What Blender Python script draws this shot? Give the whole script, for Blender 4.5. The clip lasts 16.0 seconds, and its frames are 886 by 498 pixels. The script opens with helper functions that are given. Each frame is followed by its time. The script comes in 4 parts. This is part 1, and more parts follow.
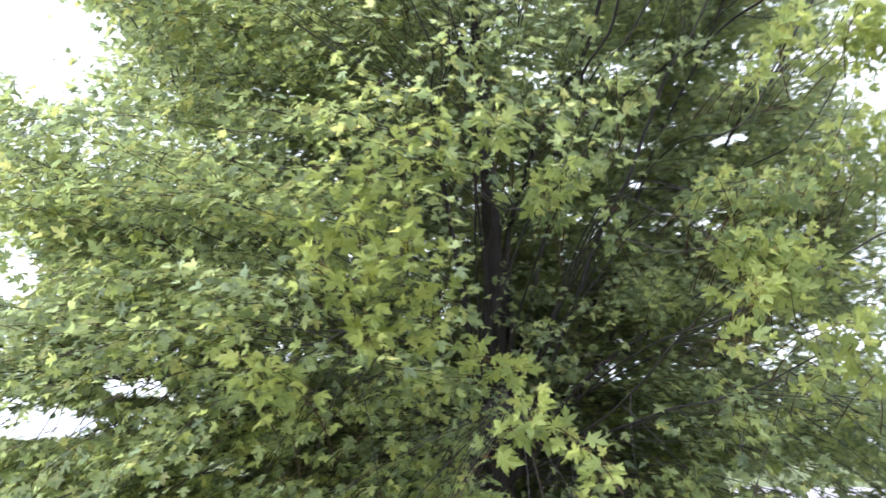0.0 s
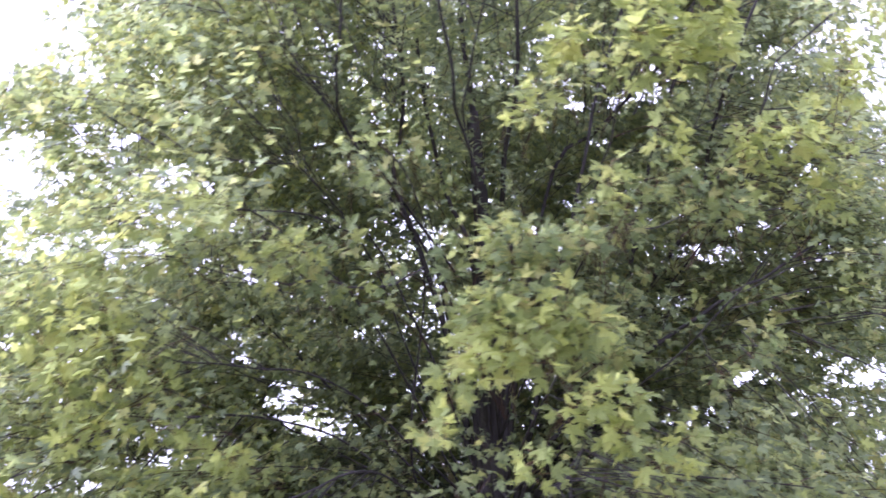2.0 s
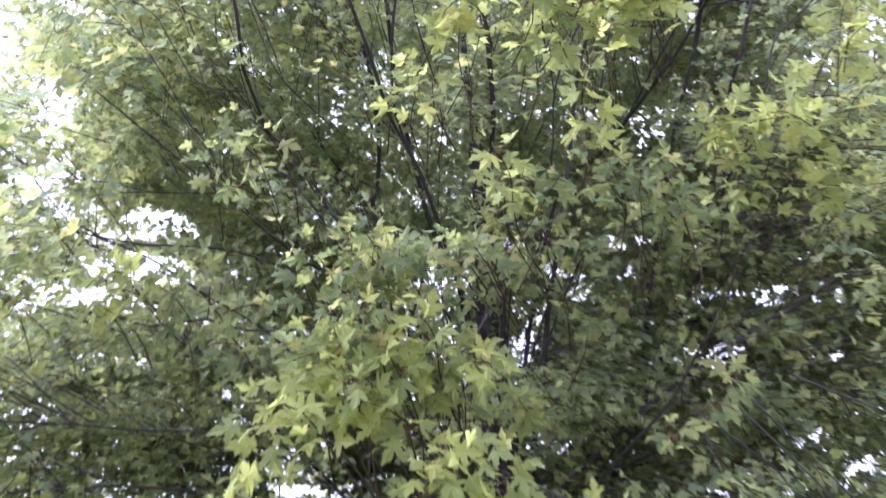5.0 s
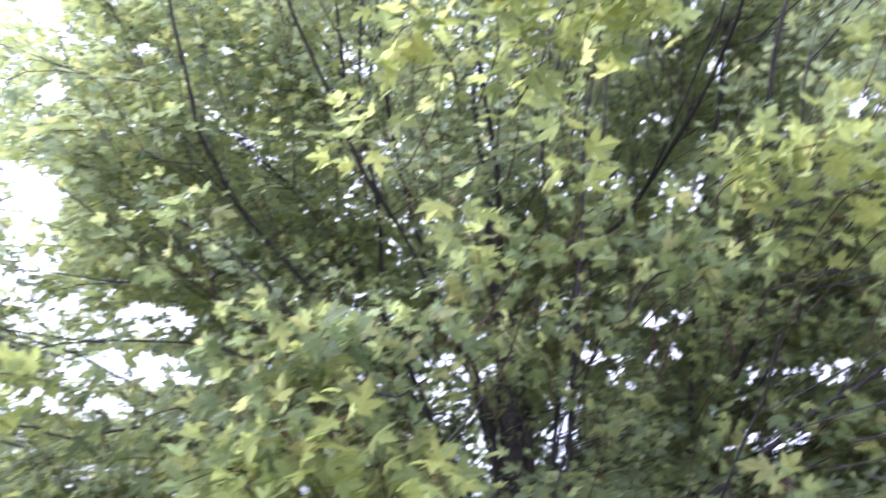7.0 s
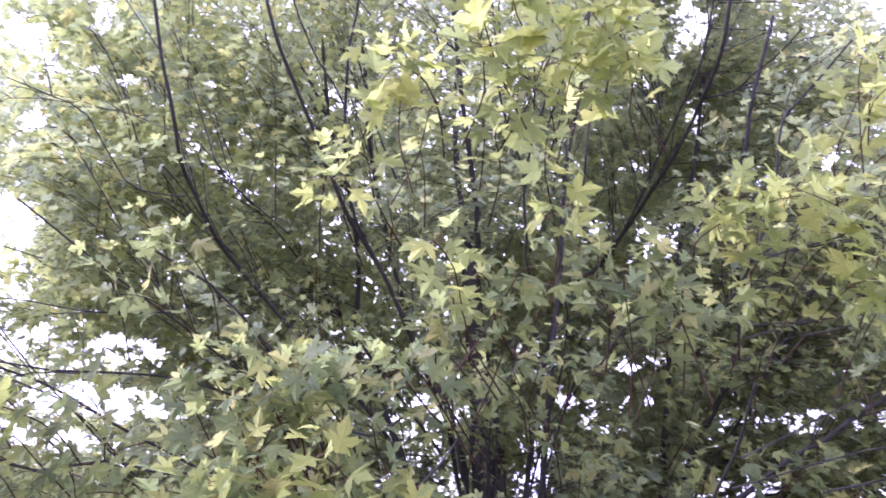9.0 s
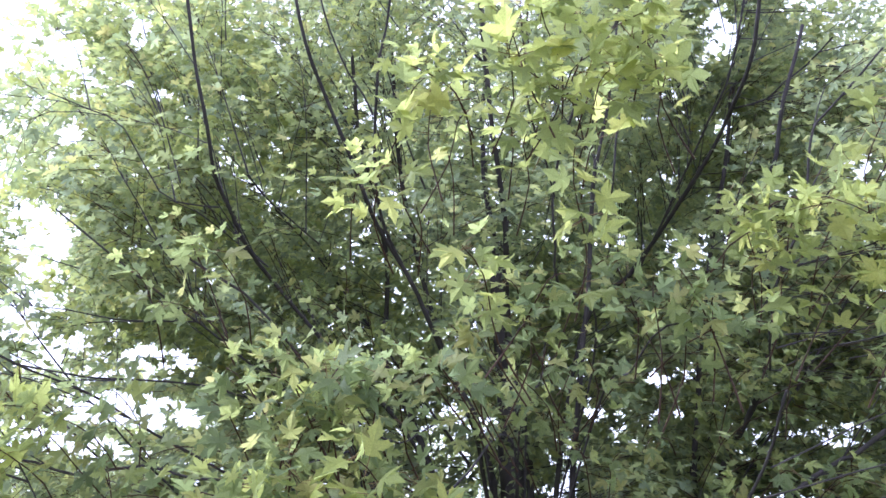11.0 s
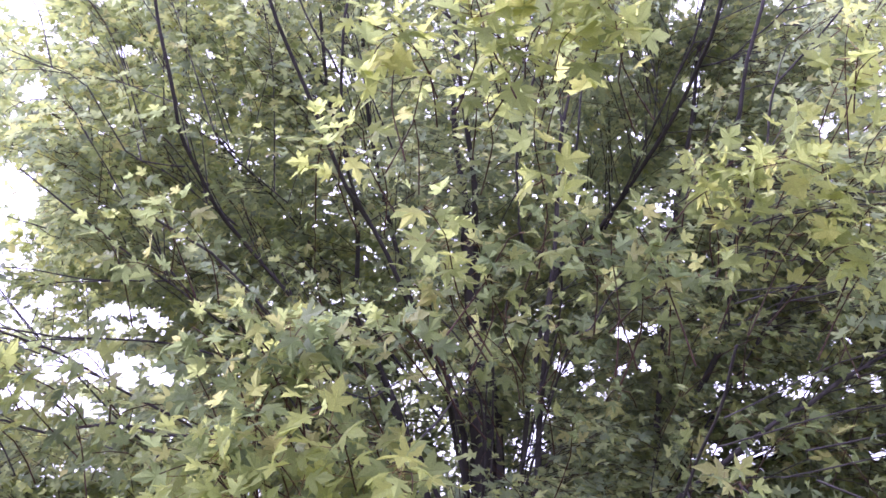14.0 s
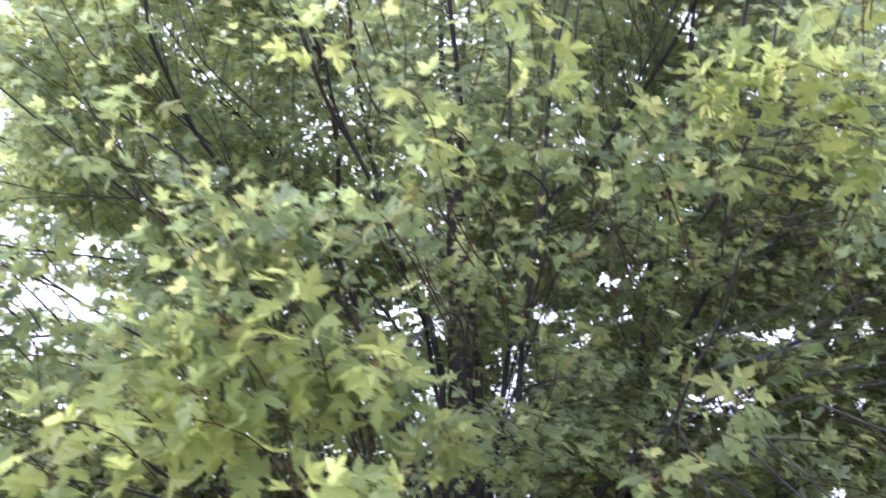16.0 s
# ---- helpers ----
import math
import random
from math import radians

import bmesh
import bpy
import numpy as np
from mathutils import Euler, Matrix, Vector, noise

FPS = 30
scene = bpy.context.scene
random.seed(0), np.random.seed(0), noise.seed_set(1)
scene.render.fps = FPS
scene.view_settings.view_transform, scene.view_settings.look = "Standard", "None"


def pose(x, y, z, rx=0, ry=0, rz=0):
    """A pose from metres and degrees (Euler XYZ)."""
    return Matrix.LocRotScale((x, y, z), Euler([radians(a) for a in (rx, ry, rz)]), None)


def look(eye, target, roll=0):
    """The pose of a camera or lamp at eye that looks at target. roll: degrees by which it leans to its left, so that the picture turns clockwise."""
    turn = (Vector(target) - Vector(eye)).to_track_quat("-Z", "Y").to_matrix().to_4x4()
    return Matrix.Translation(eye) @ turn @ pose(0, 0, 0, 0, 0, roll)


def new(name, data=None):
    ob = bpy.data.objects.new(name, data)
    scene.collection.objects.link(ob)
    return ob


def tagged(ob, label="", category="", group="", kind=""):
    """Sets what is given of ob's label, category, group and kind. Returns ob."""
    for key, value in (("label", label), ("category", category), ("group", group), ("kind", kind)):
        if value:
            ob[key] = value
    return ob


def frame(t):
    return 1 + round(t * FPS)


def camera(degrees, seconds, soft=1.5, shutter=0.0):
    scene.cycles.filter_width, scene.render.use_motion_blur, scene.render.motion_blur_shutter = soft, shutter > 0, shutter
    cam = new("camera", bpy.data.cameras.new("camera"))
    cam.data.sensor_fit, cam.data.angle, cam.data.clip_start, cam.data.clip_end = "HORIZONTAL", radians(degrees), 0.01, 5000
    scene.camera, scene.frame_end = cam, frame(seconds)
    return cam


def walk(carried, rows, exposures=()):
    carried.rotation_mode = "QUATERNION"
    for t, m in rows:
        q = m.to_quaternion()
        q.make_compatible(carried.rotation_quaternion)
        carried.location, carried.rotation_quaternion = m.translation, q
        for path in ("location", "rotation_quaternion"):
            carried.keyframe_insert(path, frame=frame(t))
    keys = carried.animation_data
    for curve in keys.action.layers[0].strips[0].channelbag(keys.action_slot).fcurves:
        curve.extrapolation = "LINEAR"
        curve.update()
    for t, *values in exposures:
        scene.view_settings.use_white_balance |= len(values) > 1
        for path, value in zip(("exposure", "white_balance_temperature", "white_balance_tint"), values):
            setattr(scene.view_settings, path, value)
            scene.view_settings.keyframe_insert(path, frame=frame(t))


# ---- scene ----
cam = camera(56.9, 16.0, soft=1.6, shutter=0.8)

PATH = [
    (0, (0.033, 0.321, 1.463), (0.104, 2.263, 1.936), 0.4),
    (0.5, (0.550, 0.415, 1.480), (0.350, 2.350, 1.944), 0.8),
    (1, (1.091, 0.506, 1.564), (0.683, 2.404, 2.048), 0.4),
    (1.5, (1.450, 0.596, 1.620), (0.961, 2.460, 2.155), -0.3),
    (2, (1.791, 0.708, 1.632), (1.246, 2.548, 2.198), -0.3),
    (2.5, (2.057, 0.834, 1.661), (1.396, 2.624, 2.261), -2.6),
    (3, (2.223, 0.900, 1.685), (1.426, 2.604, 2.364), -0.9),
    (3.5, (2.334, 1.002, 1.663), (1.522, 2.736, 2.239), -0.1),
    (3.7, (2.353, 1.060, 1.653), (1.599, 2.841, 2.161), 0.2),
    (5.8, (2.151, 1.852, 1.804), (1.322, 3.477, 2.624), -1.3),
    (6, (2.218, 1.929, 1.826), (1.329, 3.529, 2.630), -2.0),
    (6.5, (2.233, 1.981, 1.824), (1.285, 3.551, 2.622), -2.3),
    (7, (2.225, 1.993, 1.839), (1.387, 3.564, 2.750), -0.5),
    (7.5, (2.227, 2.004, 1.847), (1.540, 3.623, 2.801), -1.9),
    (8, (2.223, 1.998, 1.850), (1.563, 3.623, 2.811), -2.5),
    (8.5, (2.215, 1.991, 1.840), (1.507, 3.587, 2.815), -1.2),
    (9, (2.217, 1.979, 1.834), (1.454, 3.536, 2.830), 0.3),
    (9.5, (2.217, 1.984, 1.834), (1.413, 3.504, 2.855), 1.1),
    (9.7, (2.215, 1.978, 1.830), (1.401, 3.490, 2.855), 1.2),
    (11.8, (2.227, 1.968, 1.803), (1.416, 3.484, 2.826), 1.6),
    (12, (2.231, 1.972, 1.799), (1.431, 3.498, 2.814), 1.4),
    (12.5, (2.239, 1.977, 1.795), (1.464, 3.531, 2.788), 0.7),
    (13, (2.246, 1.972, 1.798), (1.484, 3.547, 2.766), 0.1),
    (13.5, (2.248, 1.965, 1.799), (1.478, 3.549, 2.746), 0.0),
    (14, (2.255, 1.955, 1.804), (1.470, 3.541, 2.737), 0.2),
    (14.5, (2.259, 1.961, 1.798), (1.456, 3.544, 2.720), 0.6),
    (15, (2.202, 1.993, 1.785), (1.397, 3.592, 2.676), 1.6),
    (15.5, (2.137, 2.020, 1.774), (1.353, 3.640, 2.645), 1.6),
    (16, (2.173, 2.105, 1.740), (1.415, 3.747, 2.592), 1.1),
]
EXPOSURES = [
    (0, 1.38, 5520, 12),
    (0.5, 1.55, 5270, 28),
    (1, 1.47, 5400, 33),
    (1.5, 1.57, 5280, 43),
    (2, 1.55, 5240, 40),
    (2.5, 1.64, 5140, 30),
    (3, 1.59, 4990, 31),
    (3.5, 1.49, 5100, 26),
    (6, 1.62, 5390, 39),
    (6.5, 1.71, 5530, 31),
    (7, 1.68, 5120, 31),
    (7.5, 1.71, 4910, 31),
    (8, 1.77, 5150, 51),
    (9, 1.67, 5170, 55),
    (9.5, 1.61, 5150, 49),
    (12, 1.50, 5080, 20),
    (12.5, 1.53, 5200, 23),
    (13, 1.53, 5200, 32),
    (13.5, 1.60, 5230, 50),
    (14.5, 1.60, 5220, 52),
    (15, 1.62, 5330, 49),
    (15.5, 1.69, 5160, 34),
    (16, 1.74, 5190, 29),
]
walk(cam, [(t, look(eye, target, roll)) for t, eye, target, roll in PATH], EXPOSURES)

# ---- sky and light: a bright, hazy overcast day ----
SUN_UP, SUN_ROUND = radians(38), radians(-108)   # height; bearing from +y towards +x
world = bpy.data.worlds.new("sky")
scene.world = world
world.use_nodes = True
wn = world.node_tree
wn.nodes.clear()
sky = wn.nodes.new("ShaderNodeTexSky")
sky.sky_type, sky.sun_disc = "NISHITA", False
sky.sun_elevation, sky.sun_rotation = SUN_UP, SUN_ROUND
sky.dust_density, sky.air_density, sky.ozone_density = 6.0, 1.0, 1.0
haze = wn.nodes.new("ShaderNodeHueSaturation")
haze.inputs["Saturation"].default_value = 0.12
veil = wn.nodes.new("ShaderNodeMix")
veil.data_type = "RGBA"
veil.inputs["Factor"].default_value = 0.6
veil.inputs["B"].default_value = (11.0, 10.9, 10.6, 1)
back = wn.nodes.new("ShaderNodeBackground")
back.inputs["Strength"].default_value = 0.12
wout = wn.nodes.new("ShaderNodeOutputWorld")
wn.links.new(sky.outputs[0], haze.inputs["Color"])
wn.links.new(haze.outputs[0], veil.inputs["A"])
wn.links.new(veil.outputs["Result"], back.inputs["Color"])
wn.links.new(back.outputs[0], wout.inputs[0])

sun = new("sun", bpy.data.lights.new("sun", "SUN"))
sun.data.energy, sun.data.angle, sun.data.color = 1.8, radians(25), (1.0, 0.95, 0.86)
toward = Vector((math.sin(SUN_ROUND) * math.cos(SUN_UP), math.cos(SUN_ROUND) * math.cos(SUN_UP), math.sin(SUN_UP)))
sun.rotation_euler = toward.to_track_quat("Z", "Y").to_euler()


# ---- materials ----
def material(name):
    m = bpy.data.materials.new(name)
    m.use_nodes = True
    nt = m.node_tree
    nt.nodes.clear()
    return m, nt, nt.nodes.new("ShaderNodeOutputMaterial")


def ramp(nt, stops):
    r = nt.nodes.new("ShaderNodeValToRGB")
    while len(r.color_ramp.elements) < len(stops):
        r.color_ramp.elements.new(0.5)
    for el, (at, col) in zip(r.color_ramp.elements, stops):
        el.position, el.color = at, (*col, 1)
    return r


def leaf_material(name, stops, per_object=False, through_leaf=0.5, clear=2.25):
    """Thin leaf blade: waxy upper coat, light coming through it, paler veins and blotches."""
    m, nt, out = material(name)
    if per_object:
        pick = nt.nodes.new("ShaderNodeObjectInfo").outputs["Random"]
    else:
        pick = nt.nodes.new("ShaderNodeNewGeometry").outputs["Random Per Island"]
    colour = ramp(nt, stops)
    nt.links.new(pick, colour.inputs[0])
    coord = nt.nodes.new("ShaderNodeTexCoord")
    blotch = nt.nodes.new("ShaderNodeTexNoise")
    blotch.inputs["Scale"].default_value, blotch.inputs["Detail"].default_value = 38.0, 4.0
    nt.links.new(coord.outputs["Object"], blotch.inputs["Vector"])
    shade = ramp(nt, [(0.3, (0.72, 0.72, 0.70)), (0.7, (1.18, 1.15, 1.05))])
    nt.links.new(blotch.outputs["Fac"], shade.inputs[0])
    mix = nt.nodes.new("ShaderNodeMix")
    mix.data_type, mix.blend_type = "RGBA", "MULTIPLY"
    mix.inputs["Factor"].default_value = 1.0
    nt.links.new(colour.outputs[0], mix.inputs["A"])
    nt.links.new(shade.outputs[0], mix.inputs["B"])
    skin = nt.nodes.new("ShaderNodeBsdfPrincipled")
    skin.inputs["Roughness"].default_value = 0.55
    skin.inputs["Specular IOR Level"].default_value = 0.28
    nt.links.new(mix.outputs["Result"], skin.inputs["Base Color"])
    warm = nt.nodes.new("ShaderNodeMix")
    warm.data_type, warm.blend_type = "RGBA", "MULTIPLY"
    warm.inputs["Factor"].default_value = 1.0
    warm.inputs["B"].default_value = (1.03 * clear, clear, 0.96 * clear, 1)
    nt.links.new(mix.outputs["Result"], warm.inputs["A"])
    glow = nt.nodes.new("ShaderNodeBsdfTranslucent")
    nt.links.new(warm.outputs["Result"], glow.inputs["Color"])
    bump = nt.nodes.new("ShaderNodeBump")
    bump.inputs["Strength"].default_value, bump.inputs["Distance"].default_value = 0.35, 0.004
    nt.links.new(blotch.outputs["Fac"], bump.inputs["Height"])
    nt.links.new(bump.outputs[0], skin.inputs["Normal"])
    both = nt.nodes.new("ShaderNodeMixShader")
    both.inputs[0].default_value = through_leaf
    nt.links.new(skin.outputs[0], both.inputs[1])
    nt.links.new(glow.outputs[0], both.inputs[2])
    nt.links.new(both.outputs[0], out.inputs[0])
    return m


def rough_material(name, stops, scale, bump_depth, rough=0.9, stretch=(1, 1, 1)):
    m, nt, out = material(name)
    coord = nt.nodes.new("ShaderNodeTexCoord")
    place = nt.nodes.new("ShaderNodeMapping")
    place.inputs["Scale"].default_value = stretch
    nt.links.new(coord.outputs["Object"], place.inputs[0])
    fine = nt.nodes.new("ShaderNodeTexNoise")
    fine.inputs["Scale"].default_value, fine.inputs["Detail"].default_value = scale, 8.0
    nt.links.new(place.outputs[0], fine.inputs["Vector"])
    wide = nt.nodes.new("ShaderNodeTexNoise")
    wide.inputs["Scale"].default_value, wide.inputs["Detail"].default_value = scale * 0.08, 3.0
    nt.links.new(coord.outputs["Object"], wide.inputs["Vector"])
    add = nt.nodes.new("ShaderNodeMix")
    add.inputs["Factor"].default_value = 0.45
    nt.links.new(fine.outputs["Fac"], add.inputs["A"])
    nt.links.new(wide.outputs["Fac"], add.inputs["B"])
    colour = ramp(nt, stops)
    nt.links.new(add.outputs[0], colour.inputs[0])
    skin = nt.nodes.new("ShaderNodeBsdfPrincipled")
    skin.inputs["Roughness"].default_value = rough
    skin.inputs["Specular IOR Level"].default_value = 0.15
    nt.links.new(colour.outputs[0], skin.inputs["Base Color"])
    bump = nt.nodes.new("ShaderNodeBump")
    bump.inputs["Strength"].default_value, bump.inputs["Distance"].default_value = 0.8, bump_depth
    nt.links.new(fine.outputs["Fac"], bump.inputs["Height"])
    nt.links.new(bump.outputs[0], skin.inputs["Normal"])
    nt.links.new(skin.outputs[0], out.inputs[0])
    return m


OLD = [(0.0, (0.112, 0.142, 0.094)), (0.35, (0.159, 0.190, 0.108)), (0.7, (0.197, 0.228, 0.114)),
       (0.93, (0.230, 0.255, 0.112)), (1.0, (0.248, 0.242, 0.118))]
GREEN = [(0.0, (0.122, 0.160, 0.084)), (0.4, (0.165, 0.204, 0.090)), (0.8, (0.222, 0.254, 0.094)), (1.0, (0.255, 0.252, 0.108))]
SHOOT = [(0.0, (0.136, 0.172, 0.084)), (0.4, (0.185, 0.220, 0.090)), (0.8, (0.240, 0.270, 0.094)), (1.0, (0.275, 0.268, 0.108))]
# young hue, plus the brightness of sprays that catch the sky, put into colour
LIT_YOUNG = [(0.0, (0.196, 0.236, 0.100)), (0.4, (0.250, 0.288, 0.106)), (0.8, (0.306, 0.338, 0.112)), (1.0, (0.325, 0.338, 0.124))]
mature_leaf = leaf_material("mature_leaf", OLD, through_leaf=0.52, clear=2.9)
young_leaf = leaf_material("young_leaf", SHOOT, through_leaf=0.5, clear=2.6)
green_leaf = leaf_material("green_leaf", GREEN, per_object=True, through_leaf=0.48, clear=2.6)
lit_pale_leaf = leaf_material("lit_pale_leaf", LIT_YOUNG, per_object=True, through_leaf=0.5, clear=2.5)
bark = rough_material("bark", [(0.3, (0.030, 0.026, 0.029)), (0.55, (0.062, 0.053, 0.058)), (0.75, (0.105, 0.092, 0.098))],
                      26.0, 0.012, stretch=(1, 1, 0.25))
twig_bark = rough_material("twig_bark", [(0.3, (0.030, 0.017, 0.014)), (0.7, (0.085, 0.045, 0.034))], 60.0, 0.002, 0.7)
stalk_skin = rough_material("leaf_stalk", [(0.3, (0.16, 0.09, 0.05)), (0.7, (0.22, 0.16, 0.07))], 50.0, 0.001, 0.6)
grass = rough_material("grass", [(0.3, (0.075, 0.095, 0.040)), (0.6, (0.14, 0.155, 0.070)), (0.8, (0.21, 0.20, 0.115))], 9.0, 0.03)
paving = rough_material("paving", [(0.3, (0.30, 0.28, 0.29)), (0.7, (0.42, 0.39, 0.40))], 30.0, 0.003)

# ---- ground ----
def ground_sheet():
    bm = bmesh.new()
    rings = [0.0, 1, 2, 3, 4.5, 6, 8, 11, 15, 22, 40, 90, 250, 800, 2500]
    rows = []
    for k, r in enumerate(rings):
        row = []
        for i in range(32 if k else 1):
            a = 2 * math.pi * i / 32
            x, y = 0.6 + r * math.cos(a), 5.8 + r * math.sin(a)
            z = 0.05 * noise.noise((x * 0.35, y * 0.35, 0)) if r < 30 else 0.0
            row.append(bm.verts.new((x, y, z)))
        rows.append(row)
    for i in range(32):
        bm.faces.new((rows[0][0], rows[1][i], rows[1][(i + 1) % 32]))
        for a, b in zip(rows[1:], rows[2:]):
            bm.faces.new((a[i], b[i], b[(i + 1) % 32], a[(i + 1) % 32]))
    me = bpy.data.meshes.new("ground")
    bm.to_mesh(me)
    bm.free()
    me.materials.append(grass)
    for p in me.polygons:
        p.use_smooth = True
    return tagged(new("ground", me), "rough mown grass round the foot of the maple", "ground", kind="structure")


ground_sheet()


def road_strip():
    bm = bmesh.new()
    for z0, z1, y0, y1 in ((-0.2, 0.06, 22.0, 23.8), (-0.2, 0.03, 23.95, 34.0)):
        box = bmesh.ops.create_cube(bm, size=1.0)["verts"]
        for v in box:
            v.co = ((v.co.x) * 400, y0 if v.co.y < 0 else y1, z0 if v.co.z < 0 else z1)
    me = bpy.data.meshes.new("road")
    bm.to_mesh(me)
    bm.free()
    me.materials.append(paving)
    return tagged(new("road", me), "pale grey pavement and road beyond the grass", "road", kind="structure")


road_strip()


# ---- the maple: wood ----
TREE_FOOT = Vector((0.62, 5.80, 0.0))
tree = tagged(new("maple_tree"), "leafy silver maple with several dark stems and drooping sprays", "tree")
tree.location = TREE_FOOT
bpy.context.view_layer.update()
INTO_TREE = Matrix.Translation(-TREE_FOOT)


def part(name, me, parent, mat, label="", kind=""):
    if mat:
        me.materials.append(mat)
    ob = new(name, me)
    ob.parent = parent
    return tagged(ob, label, kind=kind)


def curve_through(points, step=0.09):
    """Smooth line through a few points (Catmull-Rom)."""
    p = [Vector(q) for q in points]
    p = [2 * p[0] - p[1], *p, 2 * p[-1] - p[-2]]
    line = []
    for a, b, c, d in zip(p, p[1:], p[2:], p[3:]):
        n = max(2, int((c - b).length / step))
        for i in range(n):
            t = i / n
            line.append(0.5 * (2 * b + (c - a) * t + (2 * a - 5 * b + 4 * c - d) * t * t + (3 * b - a - 3 * c + d) * t ** 3))
    line.append(p[-2])
    return line


def tube(line, r0, r1, sides, knots=0.0, flare=0.0):
    """Verts and faces of a tapered, slightly knotty tube along a line, closed at its tip."""
    verts, faces = [], []
    n = len(line)
    side = Vector((1, 0.3, 0.1))
    for i, c in enumerate(line):
        way = (line[min(i + 1, n - 1)] - line[max(i - 1, 0)]).normalized()
        side = (side - way * side.dot(way)).normalized()
        up = way.cross(side)
        f = i / (n - 1)
        r = r0 + (r1 - r0) * f ** 0.8 + flare * math.exp(-f * n * 0.5)
        for k in range(sides):
            a = 2 * math.pi * k / sides
            d = side * math.cos(a) + up * math.sin(a)
            bulge = 1 + knots * noise.noise((c + d * r) * 7.0)
            verts.append(c + d * r * bulge)
    for i in range(n - 1):
        for k in range(sides):
            a, b = i * sides + k, i * sides + (k + 1) % sides
            faces.append((a, b, b + sides, a + sides))
    faces.append(tuple(range((n - 1) * sides, n * sides)))
    return verts, faces


def mesh_of(name, pieces, smooth=True):
    verts, faces = [], []
    for v, f in pieces:
        k = len(verts)
        verts += [tuple(q) for q in v]
        faces += [tuple(i + k for i in q) for q in f]
    me = bpy.data.meshes.new(name)
    me.from_pydata(verts, [], faces)
    if smooth:
        me.polygons.foreach_set("use_smooth", [True] * len(me.polygons))
    return me


wood_points = []   # places along the limbs from which branchlets spring


def limb(name, points, r0, r1, label="", sides=9, flare=0.0):
    line = curve_through(points)
    line = [q + 0.012 * noise.noise_vector(q * 3.1) for q in line]
    v, f = tube(line, r0, r1, sides, 0.22, flare)
    me = mesh_of(name, [(v, f)])
    me.transform(INTO_TREE)
    ob = part(name, me, tree, bark, label)
    n = len(line)
    wood_points.extend((q, name) for i, q in enumerate(line) if q.z > 1.2 and i < 0.9 * n)
    return ob


limb("trunk", [(0.62, 5.80, -0.05), (0.63, 5.80, 0.4), (0.61, 5.79, 0.8), (0.62, 5.80, 1.15), (0.60, 5.80, 1.8), (0.59, 5.80, 2.5), (0.55, 5.83, 3.3), (0.50, 5.84, 4.2)], 0.135, 0.040, "dark furrowed maple trunk forking low", 14, 0.12)
limb("stem", [(0.50, 5.84, 4.2), (0.42, 5.82, 5.0), (0.44, 5.8, 6.0), (0.40, 5.8, 6.9)], 0.022, 0.006)
limb("stem", [(0.62, 5.80, 1.15), (0.70, 5.76, 1.9), (0.67, 5.80, 2.85), (0.70, 5.73, 2.98), (0.74, 5.56, 3.18), (0.79, 5.35, 3.33), (0.89, 5.07, 3.55), (1.01, 4.77, 3.72), (1.08, 4.53, 3.96), (1.13, 4.34, 4.29), (1.18, 4.15, 4.63)], 0.030, 0.008)
limb("stem", [(0.62, 5.80, 1.15), (0.52, 5.72, 1.9), (0.53, 5.70, 2.79), (0.55, 5.62, 2.93), (0.53, 5.46, 3.18), (0.44, 5.31, 3.44), (0.38, 5.09, 3.93), (0.40, 4.83, 4.36), (0.49, 4.57, 4.84)], 0.025, 0.008)
limb("stem", [(0.62, 5.80, 1.15), (0.85, 5.55, 1.8), (1.05, 5.25, 2.4), (1.13, 5.12, 2.67), (1.21, 4.97, 2.85), (1.28, 4.84, 3.01), (1.36, 4.74, 3.24), (1.43, 4.62, 3.47), (1.50, 4.49, 3.63), (1.55, 4.41, 3.69), (1.66, 4.31, 3.94), (1.76, 4.17, 4.23)], 0.025, 0.004, "paler reddish-brown upright stem")
limb("stem", [(0.62, 5.80, 1.15), (0.95, 5.9, 1.8), (1.25, 5.85, 2.4), (1.45, 5.79, 2.67), (1.49, 5.75, 2.86), (1.56, 5.68, 3.13), (1.62, 5.58, 3.33), (1.72, 5.46, 3.60), (1.79, 5.32, 3.76), (1.91, 5.17, 4.00), (2.04, 5.00, 4.36)], 0.025, 0.008)
limb("stem", [(0.62, 5.80, 1.15), (1.05, 5.75, 1.7), (1.35, 5.65, 2.2), (1.57, 5.65, 2.68), (1.65, 5.60, 2.83), (1.78, 5.50, 2.98), (1.88, 5.41, 3.09), (1.98, 5.22, 3.27), (2.03, 4.95, 3.44), (2.10, 4.70, 3.58), (2.16, 4.61, 3.66), (2.22, 4.54, 3.82), (2.34, 4.45, 4.06)], 0.025, 0.006)
limb("stem", [(0.62, 5.80, 1.15), (0.45, 5.75, 2.0), (0.30, 5.60, 2.8), (0.14, 5.21, 3.46), (0.19, 5.13, 3.63), (0.28, 4.98, 3.83), (0.35, 4.75, 4.04), (0.39, 4.48, 4.29), (0.44, 4.30, 4.62)], 0.028, 0.008)
limb("stem", [(0.62, 5.80, 1.15), (1.0, 5.2, 1.8), (1.5, 4.9, 2.2), (2.05, 4.81, 2.55), (2.17, 4.78, 2.59), (2.28, 4.79, 2.66), (2.41, 4.93, 2.75), (2.59, 5.07, 2.87)], 0.018, 0.006, "bent brown stem low in the crown")
